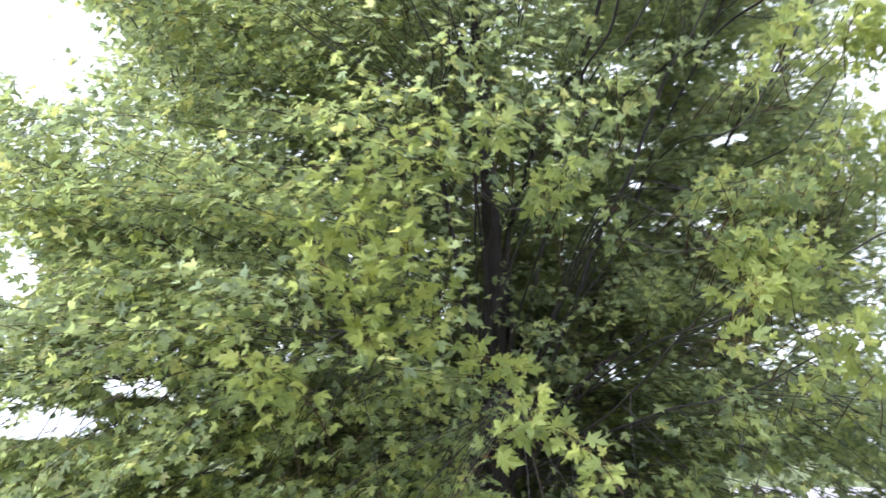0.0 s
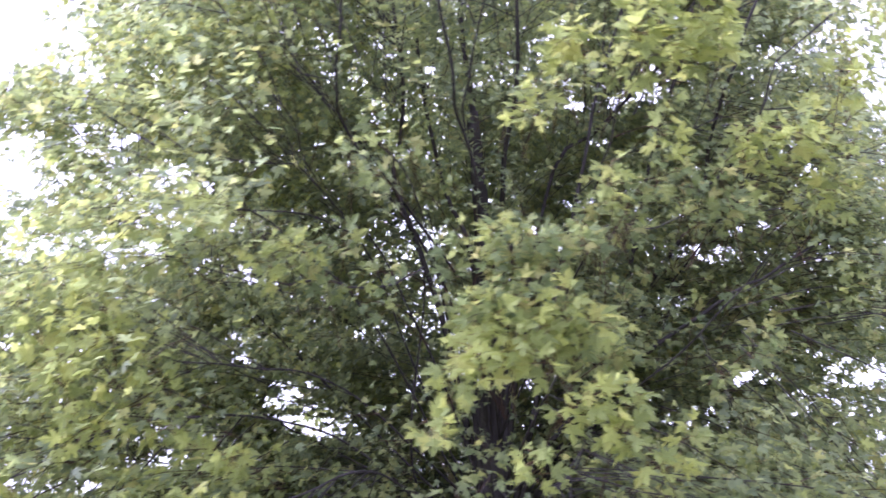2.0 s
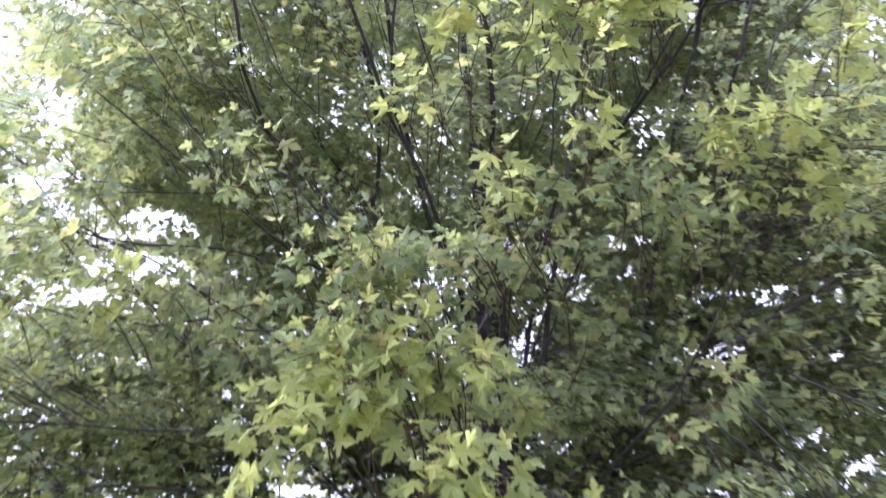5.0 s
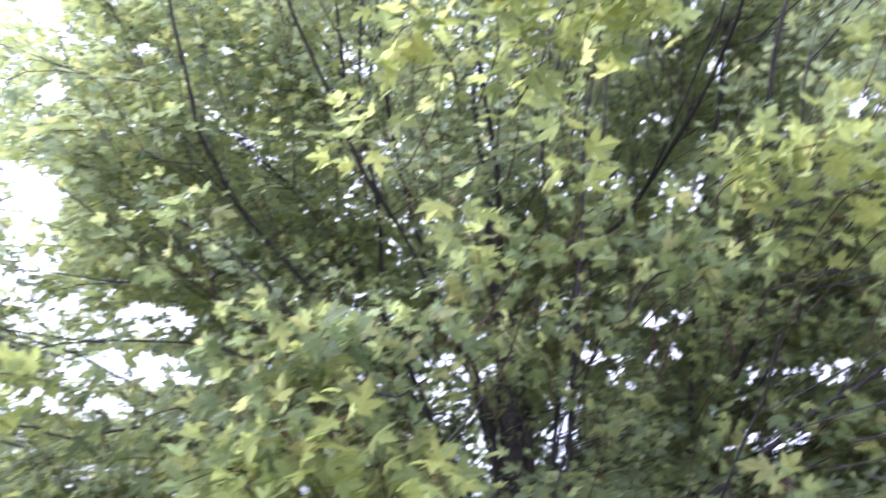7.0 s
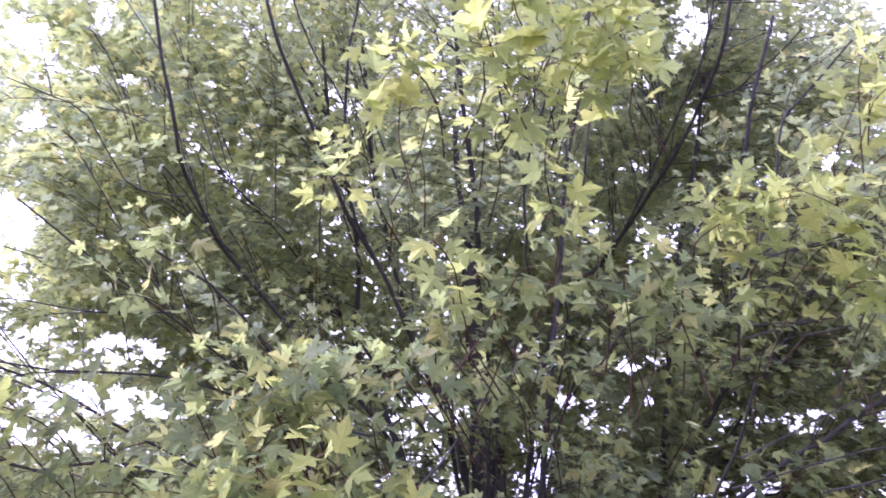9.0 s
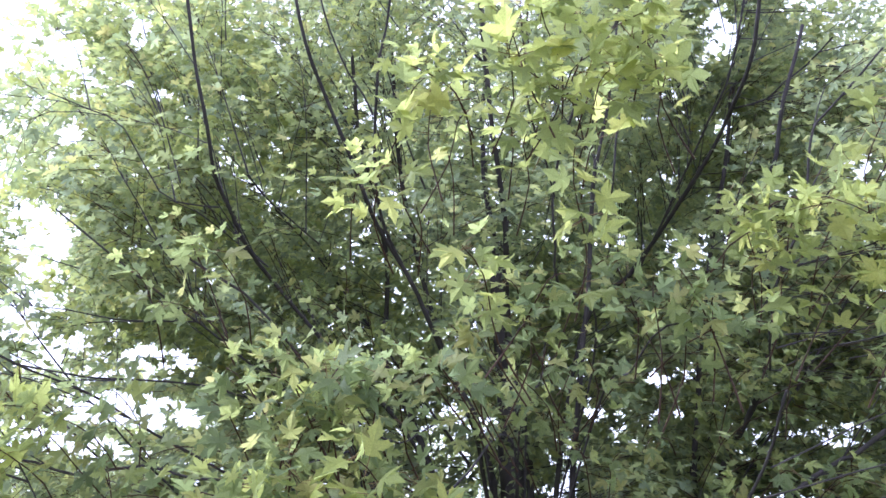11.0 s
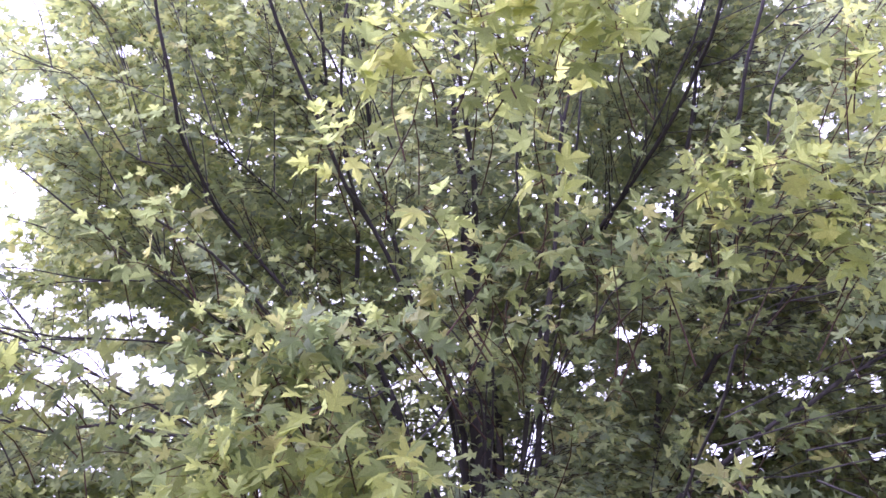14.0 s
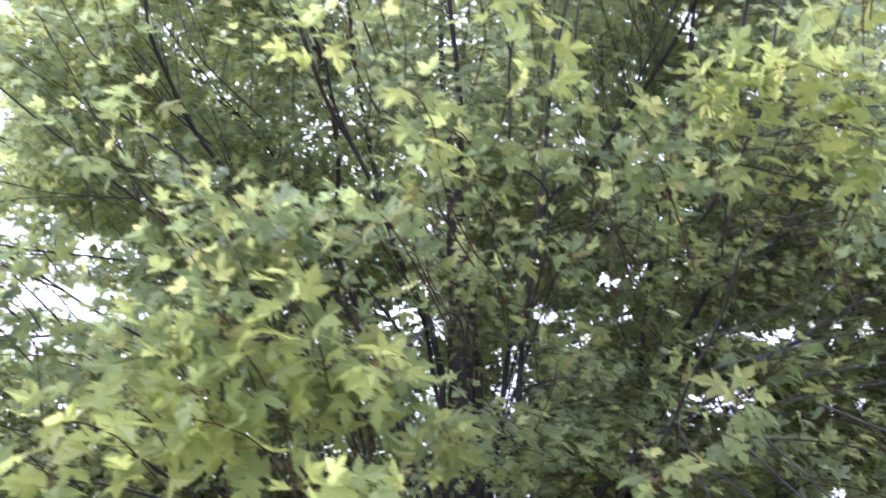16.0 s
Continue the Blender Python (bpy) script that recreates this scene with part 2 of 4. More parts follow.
limb("bough", [(0.62, 5.78, 1.6), (0.60, 5.6, 2.4), (0.62, 5.34, 2.93), (0.84, 4.51, 3.09), (0.88, 4.27, 3.19), (0.87, 4.09, 3.30), (0.90, 3.91, 3.33), (0.93, 3.77, 3.36), (0.94, 3.67, 3.42), (0.94, 3.56, 3.50), (0.95, 3.43, 3.59), (0.96, 3.34, 3.69), (0.96, 3.24, 3.86)], 0.014, 0.005, "straight dark bough rising aslant")
limb("bough", [(0.90, 4.11, 3.25), (0.93, 3.95, 3.29), (1.00, 3.77, 3.30), (1.06, 3.65, 3.40), (1.12, 3.55, 3.50), (1.16, 3.49, 3.58), (1.20, 3.46, 3.66), (1.26, 3.39, 3.81)], 0.005, 0.004)
limb("bough", [(1.08, 3.60, 3.47), (1.06, 3.56, 3.53), (1.03, 3.51, 3.59), (1.01, 3.43, 3.70), (1.00, 3.36, 3.81)], 0.003, 0.003)
limb("bough", [(1.15, 3.82, 3.30), (1.16, 3.71, 3.37), (1.17, 3.62, 3.43), (1.17, 3.55, 3.53), (1.16, 3.50, 3.60)], 0.003, 0.002)
limb("bough", [(0.60, 5.75, 1.7), (0.50, 5.5, 2.5), (0.42, 5.11, 2.92), (0.34, 4.60, 3.15), (0.28, 4.29, 3.29), (0.28, 4.05, 3.37), (0.34, 3.87, 3.39), (0.41, 3.70, 3.41), (0.48, 3.56, 3.42), (0.53, 3.47, 3.46), (0.57, 3.38, 3.53), (0.59, 3.30, 3.62), (0.61, 3.23, 3.72), (0.64, 3.13, 3.88)], 0.013, 0.005, "long curved dark bough")
limb("bough", [(0.28, 4.11, 3.38), (0.23, 3.99, 3.43), (0.23, 3.85, 3.44), (0.22, 3.77, 3.45)], 0.003, 0.002)
limb("bough", [(0.38, 3.70, 3.39), (0.33, 3.62, 3.37), (0.28, 3.53, 3.38), (0.25, 3.35, 3.53), (0.16, 3.27, 3.59)], 0.003, 0.002)
limb("bough", [(0.54, 4.09, 3.41), (0.53, 3.94, 3.43), (0.51, 3.79, 3.45), (0.53, 3.67, 3.46)], 0.003, 0.002)
limb("bough", [(0.58, 5.72, 1.5), (0.42, 5.4, 2.2), (0.19, 4.86, 2.93), (0.12, 4.51, 3.02), (0.13, 4.24, 3.06), (0.11, 4.07, 3.11), (0.11, 3.93, 3.13), (0.11, 3.78, 3.15), (0.10, 3.64, 3.17), (0.06, 3.52, 3.21), (-0.01, 3.37, 3.30)], 0.008, 0.003)
limb("bough", [(0.15, 4.11, 3.08), (0.16, 3.95, 3.13), (0.17, 3.86, 3.18), (0.19, 3.77, 3.23), (0.17, 3.67, 3.27), (0.17, 3.55, 3.36), (0.16, 3.43, 3.45)], 0.003, 0.002)
limb("bough", [(0.10, 3.98, 3.13), (0.04, 3.85, 3.09), (-0.02, 3.72, 3.05), (-0.13, 3.59, 3.05), (-0.24, 3.43, 3.02)], 0.003, 0.002)
limb("bough", [(0.58, 5.72, 1.4), (0.40, 5.3, 2.0), (0.21, 4.68, 2.83), (0.18, 4.36, 2.90), (0.15, 4.10, 2.89), (0.13, 3.97, 2.87), (0.10, 3.79, 2.82), (0.08, 3.62, 2.77), (0.08, 3.51, 2.75), (-0.00, 3.34, 2.74)], 0.007, 0.003, "level bough reaching sideways")
limb("bough", [(0.58, 5.70, 1.2), (0.35, 5.0, 1.7), (0.61, 4.40, 2.57), (0.65, 4.15, 2.60), (0.61, 3.94, 2.49), (0.52, 3.68, 2.42), (0.48, 3.53, 2.42), (0.39, 3.39, 2.37), (0.30, 3.33, 2.40), (0.25, 3.18, 2.39)], 0.008, 0.003)
limb("bough", [(0.48, 3.27, 2.23), (0.47, 3.23, 2.28), (0.45, 3.19, 2.33)], 0.002, 0.002)
limb("bough", [(0.70, 5.75, 1.7), (0.85, 5.6, 2.6), (1.10, 5.54, 3.59), (1.36, 5.44, 3.74), (1.54, 5.34, 3.85), (1.70, 5.18, 3.92), (1.81, 5.07, 3.97), (1.91, 4.96, 4.02), (2.01, 4.85, 4.08), (2.10, 4.69, 4.09), (2.17, 4.56, 4.15), (2.24, 4.44, 4.28), (2.31, 4.33, 4.41)], 0.016, 0.007, "strong dark bough leaning outwards")
limb("bough", [(1.42, 5.41, 3.74), (1.60, 5.23, 3.86), (1.72, 5.10, 3.96), (1.82, 4.98, 4.03), (1.91, 4.90, 4.11), (2.03, 4.79, 4.18), (2.11, 4.68, 4.31), (2.19, 4.59, 4.52)], 0.006, 0.004)
limb("bough", [(1.82, 4.94, 4.08), (1.85, 4.78, 4.15), (1.85, 4.73, 4.24)], 0.002, 0.002)
limb("bough", [(2.02, 4.84, 4.09), (2.16, 4.76, 4.02), (2.23, 4.68, 4.01), (2.32, 4.60, 4.00), (2.43, 4.51, 4.02)], 0.004, 0.003)
limb("bough", [(0.95, 5.3, 2.5), (1.43, 4.62, 3.08), (1.52, 3.97, 2.95), (1.58, 3.79, 2.97), (1.61, 3.70, 3.04), (1.64, 3.65, 3.10), (1.69, 3.58, 3.14), (1.75, 3.50, 3.16), (1.81, 3.41, 3.15), (1.87, 3.36, 3.18), (1.93, 3.33, 3.23)], 0.005, 0.003, "slender reddish bough carrying the pale shoots")
limb("bough", [(1.62, 3.69, 3.06), (1.64, 3.58, 3.09), (1.66, 3.46, 3.09), (1.69, 3.34, 3.10), (1.73, 3.24, 3.14), (1.75, 3.17, 3.21)], 0.003, 0.002)
limb("bough", [(1.67, 4.03, 3.18), (1.72, 3.95, 3.24), (1.76, 3.88, 3.34), (1.79, 3.86, 3.44)], 0.004, 0.003)
limb("bough", [(1.92, 4.76, 3.04), (2.11, 4.43, 3.10), (2.22, 4.32, 3.26), (2.25, 4.25, 3.35), (2.28, 4.21, 3.43), (2.32, 4.18, 3.45), (2.42, 4.13, 3.50), (2.51, 4.08, 3.55)], 0.005, 0.003)
limb("bough", [(1.99, 4.65, 2.86), (2.06, 4.18, 2.84), (2.12, 4.00, 2.87), (2.19, 3.88, 2.91), (2.27, 3.82, 2.97)], 0.004, 0.002)
limb("bough", [(2.12, 4.00, 2.86), (2.23, 3.94, 2.85), (2.33, 3.92, 2.85), (2.42, 3.89, 2.87)], 0.002, 0.002)
limb("bough", [(1.88, 4.57, 3.30), (1.97, 4.49, 3.30), (2.04, 4.40, 3.29)], 0.002, 0.002)
limb("bough", [(0.75, 5.3, 1.9), (1.14, 4.64, 2.82), (1.33, 3.93, 2.66), (1.48, 3.49, 2.56)], 0.006, 0.002)
limb("bough", [(0.75, 5.3, 1.9), (1.11, 4.65, 2.78), (1.48, 3.90, 2.63), (1.65, 3.49, 2.55)], 0.006, 0.002)
limb("bough", [(0.75, 5.3, 1.9), (1.39, 4.65, 2.79), (1.73, 3.90, 2.62), (1.89, 3.62, 2.59), (2.01, 3.64, 2.60)], 0.006, 0.002)
limb("bough", [(0.75, 5.3, 1.9), (1.02, 4.51, 2.72), (1.16, 3.72, 2.46), (1.27, 3.33, 2.39), (1.25, 3.22, 2.43)], 0.006, 0.002)
limb("bough", [(0.75, 5.3, 1.9), (0.94, 4.27, 2.43), (1.12, 3.57, 2.26), (1.29, 3.14, 2.18)], 0.006, 0.002)
limb("bough", [(0.75, 5.3, 1.9), (1.19, 4.40, 2.62), (1.39, 3.48, 2.21), (1.41, 3.36, 2.21)], 0.006, 0.002)
limb("bough", [(0.50, 5.30, 1.30), (0.45, 4.30, 1.70), (0.42, 3.40, 1.60), (0.42, 3.05, 1.52)], 0.008, 0.003)
limb("bough", [(0.50, 5.40, 1.40), (0.10, 4.40, 1.90), (-0.20, 3.50, 1.90), (-0.34, 2.95, 1.68)], 0.008, 0.003)
limb("bough", [(0.50, 5.50, 1.60), (0.35, 4.40, 2.40), (0.30, 3.60, 2.60), (0.33, 3.12, 2.62)], 0.008, 0.003)
limb("bough", [(0.50, 5.50, 1.60), (0.20, 4.40, 2.10), (0.15, 3.60, 2.10), (0.17, 3.10, 2.05)], 0.008, 0.003)
limb("bough", [(0.55, 5.50, 1.80), (0.70, 4.40, 2.50), (0.80, 3.60, 2.80), (0.78, 3.25, 2.85)], 0.008, 0.003)
limb("bough", [(0.70, 5.40, 1.40), (1.10, 4.40, 1.90), (1.35, 3.60, 2.00), (1.45, 3.30, 2.10)], 0.008, 0.003)
limb("bough", [(0.70, 5.40, 1.30), (1.15, 4.40, 1.60), (1.40, 3.60, 1.70), (1.50, 3.20, 1.80)], 0.008, 0.003)
limb("bough", [(0.70, 5.40, 1.30), (0.95, 4.30, 1.60), (1.10, 3.50, 1.90), (1.16, 3.10, 2.00)], 0.008, 0.003)
limb("bough", [(0.75, 5.50, 1.60), (1.60, 4.60, 2.10), (1.95, 4.00, 2.30), (2.10, 3.60, 2.40)], 0.008, 0.003)
limb("bough", [(0.40, 5.70, 1.50), (-0.60, 5.00, 2.60), (-1.30, 4.40, 3.40), (-1.60, 4.10, 3.90)], 0.008, 0.003)
limb("bough", [(0.40, 5.70, 1.50), (-0.70, 5.10, 2.10), (-1.40, 4.50, 2.60), (-2.00, 4.10, 2.90)], 0.008, 0.003)
limb("bough", [(0.40, 5.70, 1.40), (-0.60, 5.10, 1.70), (-1.30, 4.60, 1.80), (-2.00, 4.20, 1.70)], 0.008, 0.003)
limb("bough", [(0.40, 5.70, 3.00), (-0.40, 5.30, 4.20), (-1.00, 5.00, 5.00), (-1.40, 4.80, 5.60)], 0.008, 0.003)
limb("bough", [(0.80, 5.80, 1.60), (1.60, 5.60, 2.60), (2.20, 5.40, 3.30), (2.60, 5.20, 3.80)], 0.008, 0.003)
limb("bough", [(0.80, 5.80, 1.60), (1.70, 5.70, 2.10), (2.40, 5.60, 2.40), (2.80, 5.50, 2.50)], 0.008, 0.003)
limb("bough", [(0.60, 6.00, 1.80), (0.40, 6.90, 3.00), (0.30, 7.60, 3.60), (0.20, 8.20, 4.00)], 0.008, 0.003)
limb("bough", [(0.70, 6.00, 1.80), (1.50, 6.80, 2.80), (2.00, 7.40, 3.20)], 0.008, 0.003)
limb("bough", [(0.50, 6.00, 1.80), (-0.60, 6.70, 2.80), (-1.50, 7.20, 3.40)], 0.008, 0.003)


# ---- the maple: leaves ----
def leaf_outline(teeth=2):
    """Half outline of a deeply cut five-lobed leaf one unit long, from stalk to tip."""
    full = [(0.10, 0.015), (0.20, 0.045), (0.27, 0.005), (0.37, -0.015), (0.32, 0.055), (0.29, 0.125), (0.23, 0.14), (0.16, 0.21),
            (0.27, 0.225), (0.34, 0.235), (0.37, 0.30), (0.46, 0.345), (0.48, 0.41), (0.62, 0.53), (0.49, 0.50), (0.44, 0.515), (0.40, 0.575),
            (0.31, 0.53), (0.11, 0.465), (0.15, 0.565), (0.225, 0.64), (0.19, 0.68), (0.25, 0.765), (0.165, 0.775), (0.12, 0.86)]
    plain = [(0.34, 0.00), (0.17, 0.20), (0.40, 0.33), (0.58, 0.52), (0.37, 0.54), (0.12, 0.47), (0.23, 0.72)]
    bare = [(0.30, 0.04), (0.57, 0.50), (0.13, 0.48)]
    return (bare, plain, full)[teeth]


def leaf_shape(teeth, cup, droop, twist):
    half = leaf_outline(teeth)
    ring = [(0.0, 0.0), *half, (0.0, 1.06), *[(-x, y) for x, y in reversed(half)]]
    verts = [(0.0, 0.36), *ring]
    out = []
    for x, y in verts:
        z = cup * abs(x) - droop * (max(0.0, y - 0.3) ** 2 + 0.9 * x * x) + twist * x * (y - 0.3)
        out.append((x, y, z))
    n = len(ring)
    tris = [(0, 1 + i, 1 + (i + 1) % n) for i in range(n)]
    return np.array(out), np.array(tris)


def leaf_frames(rng, spots, outs, tilt, size, lean=0.6, rise=0.85):
    """For each spot a leaf's axes (across, along, normal), scaled: blades lean outwards from the crown and droop."""
    n = len(spots)
    crown = spots - np.array([0.6, 5.8, 0.0])
    crown[:, 2] = 0
    crown /= np.linalg.norm(crown, axis=1)[:, None] + 1e-6
    along = outs + 0.35 * crown + rng.normal(0, 0.45, (n, 3))
    along[:, 2] = along[:, 2] * 0.6 - 0.35 + rng.normal(0, 0.25, n)
    along /= np.linalg.norm(along, axis=1)[:, None]
    up = np.array([0, 0, rise]) + lean * crown + rng.normal(0, tilt, (n, 3))
    across = np.cross(along, up)
    across /= np.linalg.norm(across, axis=1)[:, None]
    normal = np.cross(across, along)
    s = size * rng.uniform(0.68, 1.25, n)
    return np.stack([across, along, normal], 2) * s[:, None, None]


def leaf_mass(name, rng, spots, outs, mat, size, label, teeth=1, tilt=0.45):
    """Many separate leaves joined into one mesh."""
    shapes = [leaf_shape(teeth, 0.22, 0.25, 0.1), leaf_shape(teeth, -0.12, 0.45, -0.2), leaf_shape(teeth, 0.35, 0.1, 0.25)]
    axes = leaf_frames(rng, spots, outs, tilt, size)
    kind = rng.integers(0, len(shapes), len(spots))
    all_v, all_f, base = [], [], 0
    for k, (v, f) in enumerate(shapes):
        sel = np.nonzero(kind == k)[0]
        placed = np.einsum("nij,vj->nvi", axes[sel], v) + spots[sel][:, None, :]
        all_v.append(placed.reshape(-1, 3))
        all_f.append((f[None] + (np.arange(len(sel)) * len(v))[:, None, None] + base).reshape(-1, 3))
        base += len(sel) * len(v)
    verts = np.concatenate(all_v) - np.array(TREE_FOOT)
    faces = np.concatenate(all_f)
    me = bpy.data.meshes.new(name)
    me.vertices.add(len(verts))
    me.vertices.foreach_set("co", verts.ravel())
    me.loops.add(faces.size)
    me.loops.foreach_set("vertex_index", faces.ravel().astype(np.int32))
    me.polygons.add(len(faces))
    me.polygons.foreach_set("loop_start", np.arange(0, faces.size, 3, dtype=np.int32))
    me.update(calc_edges=True)
    me.validate()
    return part(name, me, tree, mat, label, "stuff")


GAPS = []


def sight_gap(mid, way, wide, high, keep, near, far=99.0):
    """An opening cut through the leaves along a line of sight of the camera: its middle, the direction of sight,
    half its width and height, the share of leaves left in it and its length towards the camera and away from it."""
    GAPS.append((Vector(mid), Vector(way).normalized(), wide, high, keep, near, far))


sight_gap((-0.87, 4.71, 3.15), (-0.71, 0.63, 0.31), 0.32, 0.10, 0, 2.6)
sight_gap((-1.18, 4.55, 3.15), (-0.76, 0.57, 0.30), 0.14, 0.05, 0, 2.7)
sight_gap((-1.06, 4.61, 3.16), (-0.74, 0.59, 0.31), 0.24, 0.07, 0, 2.7)
sight_gap((-0.76, 4.61, 3.39), (-0.70, 0.61, 0.37), 0.21, 0.07, 0.05, 2.0)
sight_gap((-1.03, 4.43, 3.45), (-0.74, 0.56, 0.38), 0.11, 0.08, 0.27, 2.1)
sight_gap((-1.19, 4.38, 3.41), (-0.76, 0.53, 0.36), 0.08, 0.06, 0.27, 2.1)
sight_gap((-1.17, 4.08, 3.91), (-0.75, 0.46, 0.47), 0.17, 0.18, 0, 2.2, 0.7)
sight_gap((-1.20, 4.20, 3.69), (-0.76, 0.49, 0.42), 0.15, 0.11, 0, 2.1, 0.7)
sight_gap((-0.84, 3.72, 4.72), (-0.67, 0.38, 0.64), 0.07, 0.10, 0.37, 2.2)
sight_gap((-0.54, 3.86, 4.74), (-0.62, 0.42, 0.66), 0.05, 0.11, 0.27, 2.1)
sight_gap((-0.93, 3.91, 4.35), (-0.70, 0.43, 0.57), 0.06, 0.08, 0.05, 2.1)
sight_gap((-0.50, 4.05, 4.48), (-0.63, 0.47, 0.62), 0.11, 0.08, 0.57, 2.1)
sight_gap((-0.64, 3.92, 4.56), (-0.65, 0.44, 0.62), 0.06, 0.07, 0.67, 2.1)
sight_gap((-1.01, 3.80, 4.46), (-0.71, 0.40, 0.58), 0.07, 0.08, 0.77, 2.2)
sight_gap((-0.80, 4.06, 4.22), (-0.69, 0.47, 0.55), 0.17, 0.14, 0.77, 2.1)
sight_gap((-0.00, 4.41, 4.29), (-0.54, 0.59, 0.60), 0.08, 0.10, 0.59, 2.0)
sight_gap((-0.05, 4.53, 4.07), (-0.56, 0.62, 0.55), 0.06, 0.04, 0.57, 2.0)
sight_gap((-0.48, 4.42, 3.90), (-0.64, 0.58, 0.50), 0.04, 0.03, 0.37, 2.0)
sight_gap((-0.18, 4.21, 4.47), (-0.57, 0.53, 0.63), 0.08, 0.12, 0.67, 2.0)
sight_gap((0.09, 4.76, 3.82), (-0.53, 0.69, 0.50), 0.11, 0.06, 0.67, 1.9)
sight_gap((0.13, 4.81, 3.78), (-0.52, 0.70, 0.49), 0.08, 0.06, 0.67, 1.9)
sight_gap((2.02, 5.11, 4.78), (-0.05, 0.72, 0.69), 0.10, 0.14, 0.04, 1.5)
sight_gap((1.92, 5.15, 4.64), (-0.07, 0.74, 0.66), 0.04, 0.06, 0.27, 1.5)
sight_gap((1.95, 5.34, 4.36), (-0.07, 0.79, 0.61), 0.04, 0.14, 0.32, 1.5)
sight_gap((1.73, 5.13, 4.52), (-0.12, 0.75, 0.65), 0.06, 0.04, 0.37, 1.8)
sight_gap((1.60, 5.14, 4.40), (-0.15, 0.76, 0.63), 0.06, 0.03, 0.47, 1.8)
sight_gap((1.39, 5.36, 3.90), (-0.21, 0.83, 0.52), 0.10, 0.05, 0.32, 1.7)
sight_gap((1.69, 5.52, 3.88), (-0.13, 0.85, 0.50), 0.19, 0.09, 0.44, 1.8)
sight_gap((1.54, 5.38, 3.99), (-0.17, 0.83, 0.53), 0.08, 0.06, 0.67, 1.7)
sight_gap((1.60, 5.53, 3.79), (-0.16, 0.86, 0.48), 0.17, 0.06, 0.47, 1.8)
sight_gap((1.22, 5.77, 3.12), (-0.25, 0.92, 0.32), 0.21, 0.13, 0.47, 2.0)
sight_gap((1.41, 5.82, 3.19), (-0.20, 0.92, 0.34), 0.11, 0.07, 0.29, 2.0)
sight_gap((1.41, 5.73, 3.33), (-0.20, 0.91, 0.37), 0.19, 0.06, 0.37, 2.0)
sight_gap((1.08, 5.66, 3.19), (-0.28, 0.90, 0.34), 0.07, 0.08, 0.29, 1.9)
sight_gap((0.85, 5.79, 2.80), (-0.33, 0.91, 0.24), 0.07, 0.08, 0.51, 2.0)
sight_gap((1.63, 6.18, 2.80), (-0.14, 0.96, 0.23), 0.14, 0.07, 0.37, 2.1)
sight_gap((1.82, 6.26, 2.82), (-0.10, 0.97, 0.23), 0.12, 0.07, 0.29, 2.1)
sight_gap((1.53, 6.07, 2.90), (-0.17, 0.95, 0.26), 0.03, 0.06, 0.47, 2.0)
sight_gap((2.38, 6.37, 3.10), (0.03, 0.96, 0.28), 0.12, 0.08, 0.47, 2.2)
sight_gap((2.11, 6.23, 3.09), (-0.03, 0.96, 0.29), 0.12, 0.07, 0.27, 2.1)
sight_gap((2.48, 5.69, 4.23), (0.05, 0.83, 0.55), 0.07, 0.07, 0.32, 1.9)
sight_gap((2.15, 5.59, 4.14), (-0.02, 0.84, 0.54), 0.09, 0.05, 0.32, 1.8)
sight_gap((2.11, 5.41, 4.37), (-0.03, 0.80, 0.60), 0.06, 0.11, 0.67, 1.8)
sight_gap((2.33, 6.51, 2.82), (0.02, 0.98, 0.22), 0.11, 0.08, 0.47, 2.2)
sight_gap((1.30, 5.18, 4.10), (-0.23, 0.79, 0.57), 0.11, 0.17, 0.77, 1.7)
sight_gap((2.86, 5.51, 4.80), (0.13, 0.76, 0.64), 0.06, 0.08, 0.47, 2.2)
sight_gap((0.32, 5.33, 3.11), (-0.47, 0.82, 0.32), 0.07, 0.06, 0.67, 1.9)
sight_gap((-0.24, 5.21, 2.86), (-0.59, 0.77, 0.25), 0.07, 0.03, 0.47, 2.0)
sight_gap((-0.58, 3.88, 2.76), (-0.69, 0.68, 0.26), 0.30, 0.06, 0, 0.7)
sight_gap((-1.01, 3.68, 2.76), (-0.76, 0.61, 0.25), 0.13, 0.06, 0.27, 0.8)
sight_gap((-1.15, 3.60, 2.82), (-0.78, 0.58, 0.26), 0.13, 0.06, 0.27, 0.8)
sight_gap((-0.69, 3.59, 3.48), (-0.69, 0.59, 0.42), 0.19, 0.08, 0.57, 0.8)
sight_gap((-1.05, 3.51, 3.22), (-0.75, 0.56, 0.35), 0.14, 0.05, 0.67, 0.8)
sight_gap((-0.69, 3.65, 3.30), (-0.70, 0.61, 0.38), 0.28, 0.07, 0.57, 0.8)
sight_gap((0.13, 4.47, 1.98), (-0.53, 0.84, 0.08), 0.14, 0.09, 0.32, 2.0)
sight_gap((-0.03, 4.27, 2.37), (-0.58, 0.80, 0.17), 0.15, 0.08, 0.47, 1.9)
sight_gap((-0.37, 4.27, 1.89), (-0.64, 0.77, 0.05), 0.25, 0.08, 0.57, 2.0)
sight_gap((-0.47, 4.02, 2.50), (-0.67, 0.72, 0.20), 0.22, 0.04, 0.57, 2.0)
sight_gap((1.11, 4.72, 2.62), (-0.30, 0.92, 0.24), 0.09, 0.08, 0.42, 1.9)
sight_gap((0.96, 4.56, 2.90), (-0.34, 0.89, 0.31), 0.06, 0.11, 0.67, 1.9)
sight_gap((1.21, 4.62, 3.06), (-0.28, 0.90, 0.34), 0.17, 0.09, 0.67, 1.9)
sight_gap((0.11, 3.96, 3.49), (-0.54, 0.72, 0.44), 0.08, 0.07, 0.47, 2.0)
